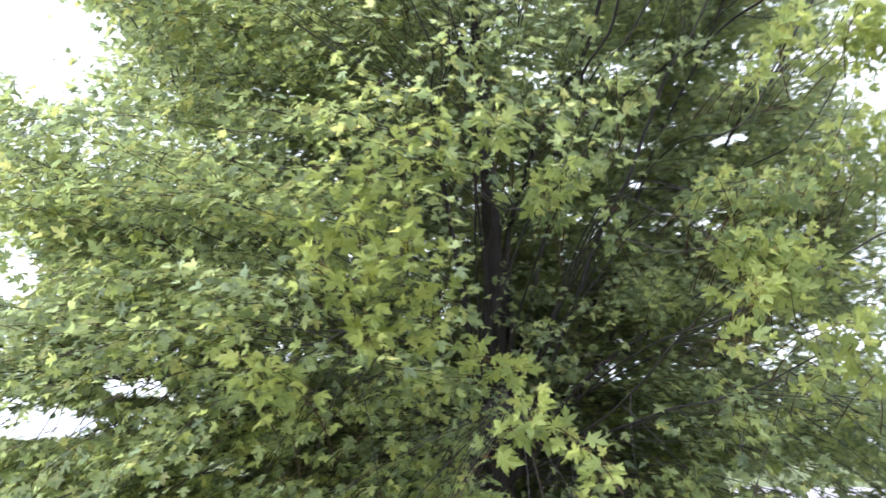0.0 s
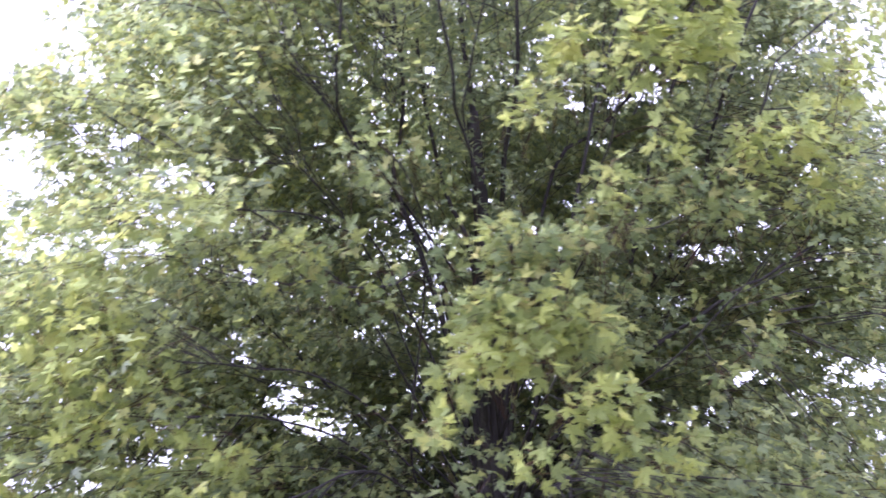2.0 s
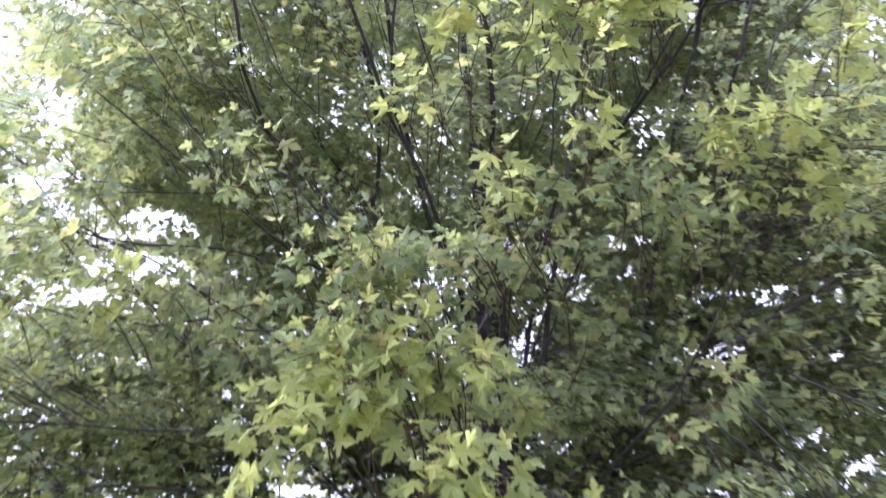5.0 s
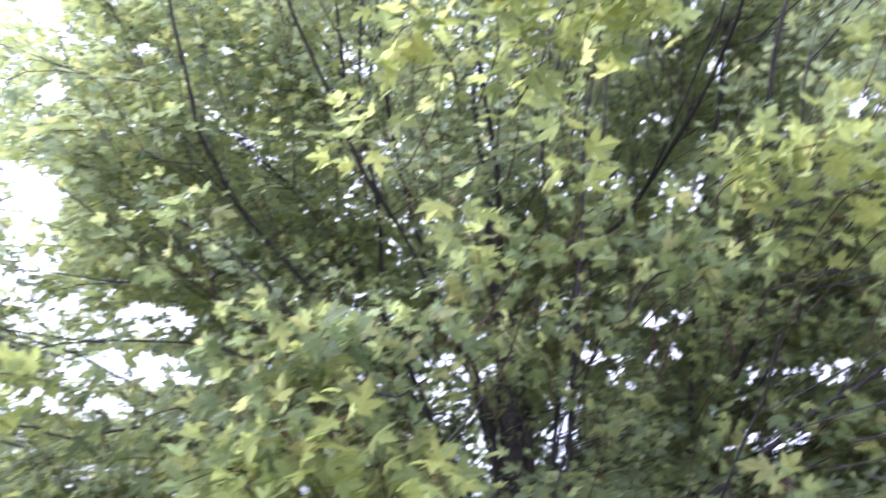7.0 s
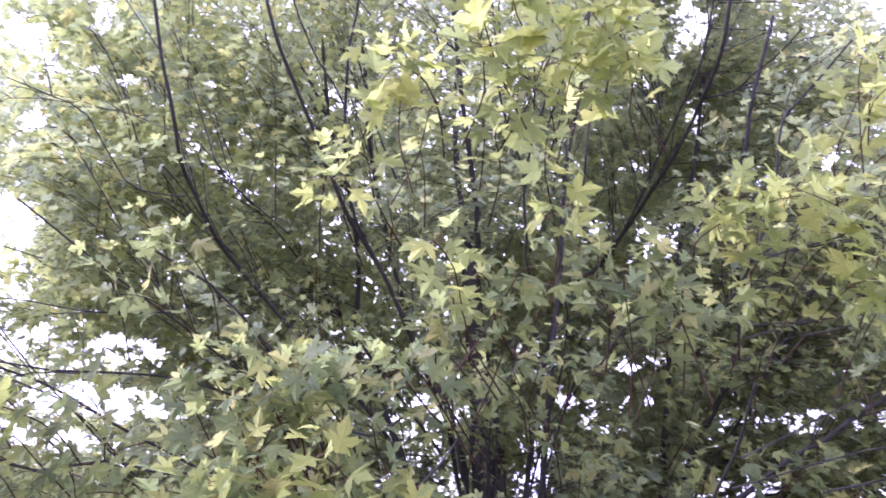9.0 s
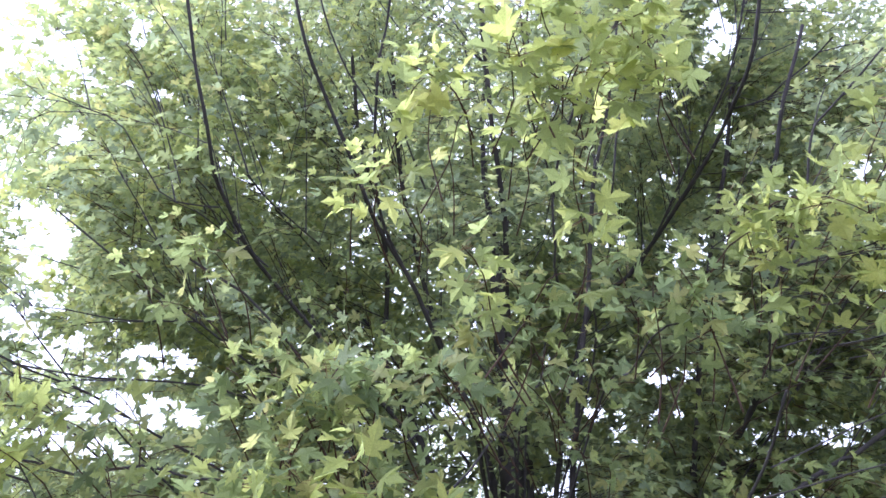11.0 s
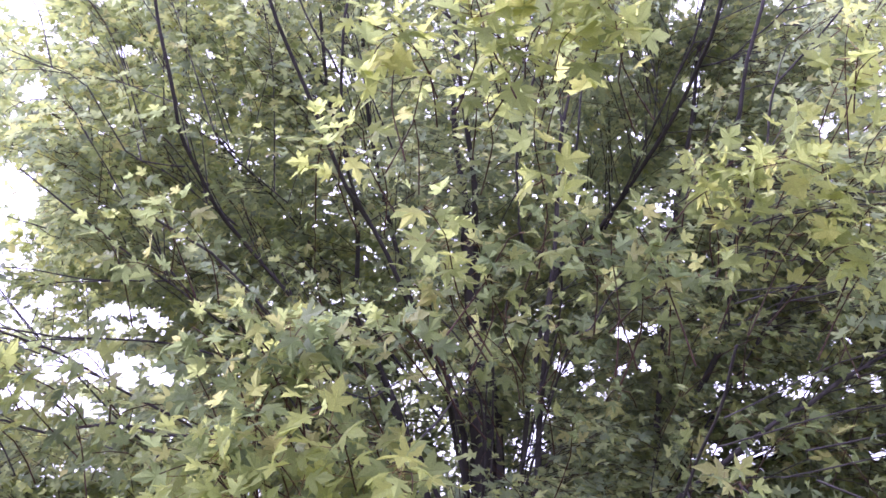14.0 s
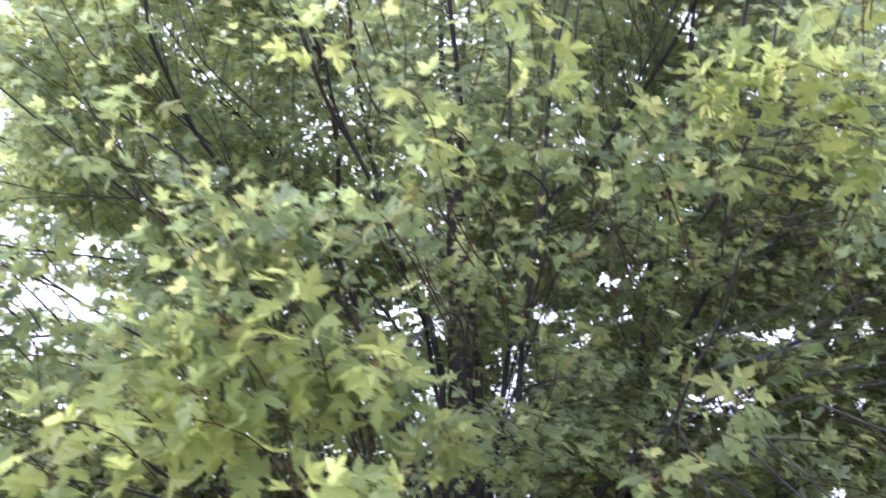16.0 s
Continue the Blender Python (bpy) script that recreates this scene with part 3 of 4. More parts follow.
sight_gap((0.98, 4.39, 3.45), (-0.33, 0.83, 0.44), 0.08, 0.04, 0.67, 1.9)
sight_gap((1.85, 5.00, 2.82), (-0.12, 0.95, 0.28), 0.11, 0.07, 0.62, 2.0)
sight_gap((2.43, 5.52, 2.07), (0.02, 1.00, 0.09), 0.14, 0.10, 0.37, 2.2)
sight_gap((1.90, 5.29, 2.02), (-0.10, 0.99, 0.08), 0.36, 0.10, 0.72, 2.1)
sight_gap((1.48, 5.08, 2.08), (-0.20, 0.97, 0.10), 0.22, 0.11, 0.77, 2.0)
sight_gap((-1.16, 3.75, 2.34), (-0.78, 0.61, 0.15), 0.17, 0.06, 0.57, 2.1)
sight_gap((-0.85, 3.92, 2.26), (-0.73, 0.67, 0.14), 0.17, 0.06, 0.67, 2.1)
sight_gap((2.67, 5.03, 3.90), (0.07, 0.87, 0.48), 0.11, 0.11, 0.42, 2.2)
sight_gap((-0.71, 3.95, 3.07), (-0.43, 0.83, 0.36), 0.15, 0.05, 0.05, 0.6)
sight_gap((-0.91, 3.98, 2.78), (-0.48, 0.83, 0.29), 0.09, 0.05, 0.27, 0.6)
sight_gap((-0.83, 3.91, 3.14), (-0.46, 0.81, 0.37), 0.08, 0.04, 0.37, 0.6)
sight_gap((-1.15, 3.90, 2.90), (-0.52, 0.79, 0.31), 0.07, 0.06, 0.37, 0.6)
sight_gap((-0.39, 3.96, 3.31), (-0.36, 0.83, 0.42), 0.05, 0.04, 0.37, 2.0)
sight_gap((-1.77, 3.93, 2.28), (-0.63, 0.76, 0.16), 0.17, 0.11, 0.05, 1.1)
sight_gap((-1.61, 3.95, 2.31), (-0.61, 0.78, 0.17), 0.11, 0.04, 0.37, 1.1)
sight_gap((-0.15, 4.36, 1.95), (-0.31, 0.95, 0.10), 0.12, 0.09, 0.47, 1.9)
sight_gap((-1.23, 4.18, 1.72), (-0.53, 0.85, 0.04), 0.08, 0.04, 0.47, 2.1)
sight_gap((-1.48, 4.15, 1.64), (-0.58, 0.82, 0.02), 0.22, 0.06, 0.27, 1.1)
sight_gap((-1.59, 4.15, 1.55), (-0.59, 0.81, -0.00), 0.25, 0.06, 0.37, 1.1)
sight_gap((0.54, 4.46, 2.15), (-0.14, 0.98, 0.14), 0.04, 0.08, 0.27, 1.9)
sight_gap((0.23, 4.40, 2.11), (-0.21, 0.97, 0.13), 0.03, 0.08, 0.57, 1.9)
sight_gap((1.65, 4.46, 3.08), (0.13, 0.93, 0.35), 0.13, 0.05, 0.32, 2.0)
sight_gap((1.76, 4.58, 2.67), (0.16, 0.95, 0.26), 0.08, 0.06, 0.37, 2.0)
sight_gap((2.17, 4.62, 2.88), (0.24, 0.92, 0.30), 0.09, 0.08, 0.32, 2.1)
sight_gap((1.49, 4.48, 2.84), (0.10, 0.95, 0.30), 0.12, 0.06, 0.57, 2.0)
sight_gap((1.96, 4.78, 2.06), (0.20, 0.97, 0.11), 0.12, 0.11, 0.62, 2.1)
sight_gap((2.32, 4.71, 2.66), (0.27, 0.93, 0.24), 0.11, 0.06, 0.37, 2.1)
sight_gap((1.33, 4.29, 3.45), (0.06, 0.89, 0.45), 0.06, 0.04, 0.47, 2.0)
sight_gap((0.86, 4.18, 3.49), (-0.06, 0.88, 0.46), 0.05, 0.06, 0.57, 2.0)
sight_gap((-0.93, 4.22, 1.83), (-0.48, 0.88, 0.06), 0.22, 0.07, 0.67, 2.0)
sight_gap((2.20, 4.79, 2.23), (0.25, 0.96, 0.15), 0.17, 0.08, 0.67, 2.1)
sight_gap((-1.38, 4.06, 2.07), (-0.57, 0.82, 0.12), 0.08, 0.04, 0.47, 2.1)
sight_gap((-1.74, 4.02, 1.93), (-0.62, 0.78, 0.08), 0.17, 0.06, 0.27, 1.1)
sight_gap((1.40, 4.53, 2.60), (0.07, 0.97, 0.25), 0.08, 0.06, 0.67, 2.0)
sight_gap((0.98, 4.68, 1.65), (-0.03, 1.00, 0.02), 0.04, 0.06, 0.47, 2.0)
sight_gap((-1.29, 4.42, 1.74), (-0.31, 0.95, 0.07), 0.19, 0.06, 0.05, 2.4)
sight_gap((-1.07, 4.42, 1.72), (-0.26, 0.96, 0.06), 0.17, 0.06, 0.42, 2.3)
sight_gap((-1.76, 4.48, 1.57), (-0.40, 0.92, 0.02), 0.33, 0.08, 0.05, 2.5)
sight_gap((-1.93, 4.31, 2.29), (-0.43, 0.88, 0.18), 0.14, 0.14, 0.05, 1.1)
sight_gap((-1.84, 4.08, 3.23), (-0.41, 0.82, 0.39), 0.14, 0.17, 0.27, 1.1)
sight_gap((0.45, 4.29, 2.02), (0.10, 0.98, 0.14), 0.04, 0.09, 0.32, 1.9)
sight_gap((0.49, 3.98, 3.27), (0.11, 0.89, 0.44), 0.08, 0.04, 0.47, 2.0)
sight_gap((-0.10, 4.02, 3.22), (-0.03, 0.90, 0.43), 0.04, 0.07, 0.67, 1.9)
sight_gap((1.56, 4.02, 2.95), (0.36, 0.87, 0.35), 0.14, 0.05, 0.37, 2.0)
sight_gap((1.49, 4.12, 2.57), (0.34, 0.90, 0.26), 0.11, 0.07, 0.47, 2.0)
sight_gap((1.86, 3.95, 3.20), (0.41, 0.82, 0.39), 0.11, 0.08, 0.57, 2.1)
sight_gap((2.20, 4.00, 2.96), (0.48, 0.81, 0.33), 0.12, 0.11, 0.47, 2.1)
sight_gap((1.65, 4.41, 1.35), (0.37, 0.93, -0.03), 0.17, 0.12, 0.42, 2.1)
sight_gap((2.03, 4.40, 1.32), (0.44, 0.90, -0.03), 0.22, 0.12, 0.32, 2.2)
sight_gap((1.89, 4.27, 1.89), (0.42, 0.90, 0.10), 0.19, 0.09, 0.52, 2.1)
sight_gap((2.22, 4.24, 1.94), (0.48, 0.87, 0.11), 0.14, 0.11, 0.57, 2.1)
sight_gap((-0.60, 4.35, 1.92), (-0.15, 0.98, 0.11), 0.17, 0.08, 0.77, 2.0)
sight_gap((-0.87, 4.51, 1.33), (-0.21, 0.98, -0.03), 0.17, 0.07, 0.47, 2.0)
sight_gap((0.99, 4.16, 2.47), (0.23, 0.94, 0.25), 0.08, 0.06, 0.77, 1.9)
sight_gap((0.39, 4.33, 2.33), (-0.04, 0.98, 0.21), 0.26, 0.44, 0.15, 2.1, 0.9)
sight_gap((0.74, 4.35, 2.39), (0.05, 0.97, 0.23), 0.33, 0.33, 0.17, 2.1, 0.9)
sight_gap((0.28, 4.23, 2.68), (-0.07, 0.95, 0.30), 0.19, 0.19, 0.08, 2.1, 0.9)
sight_gap((0.60, 4.49, 1.75), (0.01, 1.00, 0.06), 0.21, 0.15, 0.04, 2.1, 0.9)
sight_gap((1.04, 4.52, 1.83), (0.12, 0.99, 0.08), 0.25, 0.33, 0.27, 2.2, 0.9)
sight_gap((0.93, 4.59, 1.48), (0.09, 1.00, 0.00), 0.47, 0.28, 0.19, 2.2, 0.9)
sight_gap((0.57, 4.58, 1.37), (0.00, 1.00, -0.03), 0.30, 0.17, 0.17, 2.2, 0.9)
sight_gap((-0.23, 4.48, 1.44), (-0.19, 0.98, -0.01), 0.36, 0.19, 0.45, 2.2, 0.9)
sight_gap((0.30, 4.40, 2.01), (-0.06, 0.99, 0.13), 0.22, 0.17, 0.06, 2.1, 0.9)
sight_gap((0.83, 4.50, 2.53), (-0.24, 0.94, 0.22), 0.30, 0.30, 0.15, 2.0, 0.7)
sight_gap((0.53, 4.54, 2.11), (-0.31, 0.94, 0.12), 0.17, 0.25, 0.17, 2.0, 0.7)
sight_gap((0.34, 4.38, 2.45), (-0.36, 0.91, 0.20), 0.33, 0.19, 0.35, 2.0, 0.7)
sight_gap((0.86, 4.68, 1.96), (-0.23, 0.97, 0.08), 0.12, 0.09, 0.05, 2.0, 0.7)
sight_gap((1.27, 4.47, 3.06), (-0.13, 0.93, 0.35), 0.19, 0.30, 0.25, 2.0, 0.7)
sight_gap((1.61, 4.43, 3.51), (-0.04, 0.89, 0.45), 0.11, 0.22, 0.35, 2.1, 0.7)
sight_gap((-0.53, 3.93, 3.07), (-0.55, 0.76, 0.34), 0.25, 0.05, 0.27, 0.7)
sight_gap((-0.80, 3.78, 3.31), (-0.60, 0.71, 0.39), 0.19, 0.06, 0.37, 0.8)
sight_gap((-1.22, 3.81, 2.78), (-0.67, 0.69, 0.26), 0.19, 0.07, 0.27, 0.8)
sight_gap((-0.77, 3.95, 2.78), (-0.60, 0.76, 0.27), 0.12, 0.04, 0.27, 0.7)
sight_gap((-0.12, 4.19, 2.61), (-0.47, 0.85, 0.24), 0.18, 0.03, 0.32, 1.0)
sight_gap((-0.24, 4.13, 2.68), (-0.49, 0.83, 0.25), 0.10, 0.03, 0.32, 1.0)
sight_gap((-0.06, 4.37, 2.08), (-0.45, 0.89, 0.11), 0.21, 0.10, 0.35, 2.0)
sight_gap((0.06, 4.45, 1.94), (-0.42, 0.91, 0.07), 0.15, 0.07, 0.32, 2.0)
sight_gap((-1.17, 4.05, 2.06), (-0.66, 0.74, 0.10), 0.07, 0.02, 0.27, 2.1)
sight_gap((-1.05, 4.20, 1.69), (-0.63, 0.78, 0.01), 0.12, 0.04, 0.37, 2.1)
sight_gap((-0.25, 4.26, 2.27), (-0.49, 0.86, 0.15), 0.12, 0.04, 0.37, 2.0)
sight_gap((-0.70, 4.28, 1.77), (-0.57, 0.82, 0.03), 0.12, 0.04, 0.47, 2.1)
sight_gap((2.18, 4.80, 2.87), (0.09, 0.95, 0.29), 0.18, 0.04, 0.37, 2.0)
sight_gap((2.47, 4.80, 3.13), (0.15, 0.93, 0.34), 0.08, 0.07, 0.32, 2.1)
sight_gap((1.74, 4.45, 3.57), (-0.01, 0.89, 0.46), 0.07, 0.10, 0.27, 2.0)
sight_gap((1.36, 4.37, 3.44), (-0.10, 0.89, 0.44), 0.12, 0.04, 0.37, 2.0)
sight_gap((1.12, 4.49, 2.84), (-0.17, 0.94, 0.30), 0.11, 0.05, 0.37, 1.9)
sight_gap((1.22, 4.54, 2.76), (-0.14, 0.95, 0.28), 0.07, 0.08, 0.37, 1.9)
sight_gap((1.48, 4.46, 3.27), (-0.08, 0.91, 0.40), 0.08, 0.04, 0.42, 2.0)
sight_gap((1.91, 4.75, 2.76), (0.03, 0.96, 0.27), 0.15, 0.04, 0.42, 2.0)
sight_gap((2.07, 4.98, 2.16), (0.06, 0.99, 0.12), 0.15, 0.06, 0.39, 2.0)
sight_gap((1.89, 4.98, 1.99), (0.02, 1.00, 0.08), 0.13, 0.10, 0.53, 2.0)
sight_gap((2.55, 5.12, 2.17), (0.17, 0.98, 0.12), 0.15, 0.08, 0.37, 2.1)
sight_gap((2.62, 5.25, 1.80), (0.18, 0.98, 0.04), 0.07, 0.19, 0.59, 2.2)
sight_gap((1.90, 4.42, 3.81), (0.02, 0.86, 0.51), 0.06, 0.06, 0.37, 2.0)
sight_gap((0.74, 4.14, 3.62), (-0.26, 0.84, 0.48), 0.07, 0.04, 0.47, 1.9)
sight_gap((0.18, 4.08, 3.27), (-0.40, 0.83, 0.40), 0.08, 0.03, 0.47, 1.9)
sight_gap((-0.59, 3.75, 3.60), (-0.55, 0.70, 0.45), 0.11, 0.04, 0.47, 2.1)
sight_gap((-0.29, 4.05, 3.21), (-0.20, 0.88, 0.42), 0.09, 0.11, 0.62, 2.0)
sight_gap((-0.82, 4.07, 2.90), (-0.33, 0.88, 0.34), 0.06, 0.08, 0.57, 2.0)
sight_gap((1.36, 4.17, 3.42), (0.19, 0.87, 0.45), 0.05, 0.07, 0.37, 2.0)
sight_gap((1.38, 4.32, 2.80), (0.20, 0.93, 0.31), 0.09, 0.05, 0.42, 2.0)
sight_gap((1.71, 4.38, 2.69), (0.27, 0.92, 0.28), 0.10, 0.06, 0.47, 2.0)
sight_gap((2.10, 4.38, 2.87), (0.35, 0.89, 0.31), 0.08, 0.04, 0.32, 2.1)
sight_gap((0.14, 4.36, 2.09), (-0.10, 0.98, 0.15), 0.06, 0.04, 0.51, 1.9)
sight_gap((0.41, 4.37, 2.15), (-0.03, 0.99, 0.17), 0.04, 0.13, 0.29, 1.9)
sight_gap((0.50, 4.41, 2.04), (-0.01, 0.99, 0.14), 0.03, 0.09, 0.27, 1.9)
sight_gap((0.93, 4.55, 1.66), (0.09, 0.99, 0.04), 0.08, 0.04, 0.37, 2.0)
sight_gap((2.23, 4.58, 2.09), (0.37, 0.92, 0.13), 0.09, 0.07, 0.37, 2.2)
sight_gap((1.65, 4.57, 1.87), (0.25, 0.96, 0.09), 0.19, 0.07, 0.52, 2.0)
sight_gap((-0.78, 4.44, 1.38), (-0.31, 0.95, -0.02), 0.19, 0.06, 0.42, 2.0)
sight_gap((-1.16, 4.35, 1.59), (-0.40, 0.92, 0.03), 0.14, 0.06, 0.42, 2.0)
sight_gap((-1.58, 3.89, 3.29), (-0.48, 0.78, 0.41), 0.28, 0.24, 0.02, 1.2)
sight_gap((-1.83, 3.83, 3.43), (-0.52, 0.74, 0.42), 0.30, 0.17, 0.02, 1.3)
sight_gap((-1.24, 3.51, 3.76), (-0.65, 0.60, 0.46), 0.14, 0.19, 0.02, 1.3)
sight_gap((2.81, 4.75, 3.63), (0.22, 0.87, 0.43), 0.13, 0.30, 0, 1.6)
sight_gap((-0.98, 3.36, 3.77), (-0.72, 0.51, 0.46), 0.30, 0.24, 0.02, 1.3)
sight_gap((-1.17, 3.51, 3.06), (-0.77, 0.55, 0.31), 0.11, 0.07, 0, 1.2)
sight_gap((1.36, 5.44, 3.74), (-0.22, 0.85, 0.48), 0.07, 0.07, 0, 2.4, -0.2)
sight_gap((1.46, 5.44, 3.83), (-0.19, 0.85, 0.50), 0.07, 0.07, 0, 2.5, -0.3)
sight_gap((1.54, 5.42, 3.91), (-0.17, 0.84, 0.52), 0.07, 0.07, 0, 2.5, -0.3)
sight_gap((1.63, 5.40, 4.02), (-0.15, 0.83, 0.54), 0.07, 0.07, 0, 2.5, -0.4)
sight_gap((1.72, 5.37, 4.13), (-0.13, 0.82, 0.56), 0.07, 0.07, 0, 2.5, -0.5)
sight_gap((1.80, 5.35, 4.23), (-0.10, 0.81, 0.58), 0.07, 0.07, 0, 2.5, -0.6)
sight_gap((1.89, 5.33, 4.34), (-0.08, 0.79, 0.60), 0.07, 0.07, 0, 2.5, -0.7)
sight_gap((1.98, 5.30, 4.46), (-0.06, 0.78, 0.62), 0.07, 0.07, 0, 2.6, -0.8)
sight_gap((2.06, 5.26, 4.58), (-0.04, 0.76, 0.65), 0.07, 0.07, 0, 2.6, -1.0)
sight_gap((1.60, 5.39, 4.01), (-0.16, 0.83, 0.54), 0.07, 0.07, 0, 2.5, -0.4)
sight_gap((1.74, 5.33, 4.22), (-0.12, 0.80, 0.58), 0.07, 0.07, 0, 2.5, -0.6)
sight_gap((1.85, 5.27, 4.40), (-0.09, 0.78, 0.62), 0.07, 0.07, 0, 2.5, -0.6)
sight_gap((0.36, 4.88, 3.85), (-0.47, 0.72, 0.51), 0.06, 0.07, 0.02, 2.4, -1.3)
sight_gap((0.39, 4.94, 3.77), (-0.46, 0.74, 0.49), 0.06, 0.07, 0.02, 2.4, -1.2)
sight_gap((0.42, 5.04, 3.65), (-0.45, 0.76, 0.46), 0.06, 0.07, 0.02, 2.4, -1.2)
sight_gap((0.44, 5.11, 3.54), (-0.45, 0.78, 0.44), 0.06, 0.07, 0.02, 2.4, -1.1)
sight_gap((0.46, 5.19, 3.43), (-0.44, 0.80, 0.41), 0.06, 0.07, 0.02, 2.4, -1.1)
sight_gap((0.32, 4.75, 4.01), (-0.48, 0.69, 0.55), 0.06, 0.07, 0.02, 2.4, -1.4)
sight_gap((-0.33, 4.40, 4.06), (-0.61, 0.58, 0.54), 0.06, 0.07, 0.02, 2.5, -1.4)
sight_gap((-0.30, 4.50, 3.92), (-0.61, 0.61, 0.51), 0.06, 0.07, 0.02, 2.5, -1.2)
sight_gap((-0.26, 4.60, 3.80), (-0.60, 0.63, 0.48), 0.06, 0.07, 0.02, 2.5, -1.1)
sight_gap((-0.20, 4.68, 3.71), (-0.59, 0.66, 0.47), 0.06, 0.07, 0.02, 2.5, -1.0)
sight_gap((0.69, 5.57, 3.02), (-0.38, 0.88, 0.30), 0.30, 0.25, 0.5, 2.2, -0.7)
sight_gap((1.46, 5.83, 3.22), (-0.19, 0.92, 0.34), 0.41, 0.22, 0.45, 2.2, -0.7)
sight_gap((1.62, 6.12, 2.89), (-0.14, 0.96, 0.25), 0.33, 0.17, 0.45, 2.3, -0.8)
sight_gap((2.08, 6.26, 3.03), (-0.04, 0.96, 0.28), 0.36, 0.22, 0.5, 2.3, -0.8)


# leaves between the boughs and the camera's standing place are cleared, to fit its view
bough_line = np.array([tuple(q) for q, name in wood_points if name == "bough" and q.z > 2.75])
eye_way = np.array([2.24, 1.98, 1.8]) - bough_line
eye_way /= np.linalg.norm(eye_way, axis=1)[:, None]


def before_bough(p):
    d = np.array(p) - bough_line
    along = (d * eye_way).sum(1)
    off = np.linalg.norm(d - along[:, None] * eye_way, axis=1)
    return bool(((along > -0.03) & (along < 2.0) & (off < 0.085)).any())


rng = np.random.default_rng(7)
old_spots, old_outs, young_spots, young_outs, twigs, shoots = [], [], [], [], [], []
AXIS = Vector((0.6, 5.8, 0.0))


def crown_reach(x, y, z):
    """Distance from the trunk's line over the crown's reach in that direction and height: under 1 is inside."""
    dx, dy = x - AXIS.x, y - AXIS.y
    reach = float(np.interp(z, [0.6, 0.9, 1.5, 2.6, 3.4, 4.2, 4.9, 6.0, 6.8, 7.4], [2.4, 2.85, 2.95, 2.9, 2.9, 2.7, 2.5, 2.1, 1.4, 0.3]))
    a = math.atan2(dy, dx)
    side = 1.0 - 0.17 * max(0, math.cos(a - 0.05)) ** 8 + (0.15 if z < 2.9 else 0.08) * max(0, math.cos(a + 2.55)) ** 2 - 0.34 * max(0, math.cos(a + 1.15)) ** 4 * min(1, max(0, (z - 3.9) / 0.5))
    ragged = 1 + 0.16 * noise.noise((math.cos(a) * 2.6, math.sin(a) * 2.6, z * 1.5)) + 0.08 * noise.noise((math.cos(a) * 7, math.sin(a) * 7, z * 4))
    return math.hypot(dx, dy) / (reach * side * ragged)


def view_depth(p):
    """How far a place lies from the camera's late standing place, along its level view."""
    return -0.446 * (p.x - 2.24) + 0.895 * (p.y - 1.98)


def leaf_pair(q, way, side, young):
    for s in (-1, 1):
        away = (side * s + way * 0.45 + 0.35 * Vector(rng.normal(0, 1, 3))).normalized()
        (young_spots if young else old_spots).append(q + away * rng.uniform(0.025, 0.07))
        (young_outs if young else old_outs).append((away * 0.8 + way * 0.5).normalized())


def sprig(a, way, length, young):
    """A twig from a along way, with leaves in opposite pairs and a tuft at its tip."""
    if rng.random() < 0.96 and before_bough(a + way * length * 0.5):
        return 0
    b = a + way * length - Vector((0, 0, 0.12 * length))
    twigs.append((a, b))
    side = way.cross(Vector((0, 0, 1))).normalized()
    n = max(2, int(length / (0.039 if view_depth(a) < 3.3 else 0.052)))
    for i in range(n):
        f = 0.25 + 0.75 * i / (n - 1)
        turn = side if i % 2 else (side + Vector((0, 0, 0.8))).normalized()
        leaf_pair(a + (b - a) * f, way, turn, young and f > 0.4)
    return 1


def branchlet(tip, start, young):
    """A slender branch from a limb to tip; twigs stand off its outer half, flat and to both sides."""
    way = (tip - start)
    length = way.length
    if length < 0.2:
        return
    line = curve_through([start, (start + tip) / 2 + Vector((0, 0, 0.08 * length)) + 0.10 * length * noise.noise_vector(tip * 2.3), tip], 0.10)
    leafy = 0
    flat = way.normalized().cross(Vector((0, 0, 1))).normalized()
    count = 4 + int(length * 5.5)
    for i in range(count):
        f = 1 - 0.72 * (i / count) * min(1.0, 0.75 / length + 0.35)
        k = f * (len(line) - 1)
        j = min(int(k), len(line) - 2)
        q = line[j].lerp(line[j + 1], k - j)
        ahead = (line[j + 1] - line[j]).normalized()
        s = 1 if i % 2 else -1
        d = (ahead * (1.2 if i == 0 else 0.75) + flat * s * (0.1 if i == 0 else 0.8) + 0.22 * Vector(rng.normal(0, 1, 3)) + Vector((0, 0, 0.12))).normalized()
        leafy += sprig(q, d, rng.uniform(0.14, 0.30), young)
    if leafy > count // 2:
        shoots.append((line, 0.0013 + 0.0016 * min(1.5, length)))


limb_spots = np.array([tuple(q) for q, _ in wood_points])
used = np.zeros(len(limb_spots))


def nearest_limb(p):
    """The limb place from which a branch to p would spring: near, lower and nearer the trunk."""
    d = np.array(p) - limb_spots
    inward = np.hypot(limb_spots[:, 0] - AXIS.x, limb_spots[:, 1] - AXIS.y) - math.hypot(p.x - AXIS.x, p.y - AXIS.y)
    cost = np.linalg.norm(d, axis=1) + 1.0 * np.maximum(0, -d[:, 2] + 0.05) + 1.2 * np.maximum(0, inward + 0.1) + 0.2 * used
    k = int(np.argmin(cost))
    used[k] += 1
    return Vector(limb_spots[k])


def crown_spot():
    while True:
        z = 0.7 + 6.0 * rng.random() ** 1.2
        x, y = rng.uniform(-2.7, 3.5), rng.uniform(2.6, 8.9)
        k = crown_reach(x, y, z)
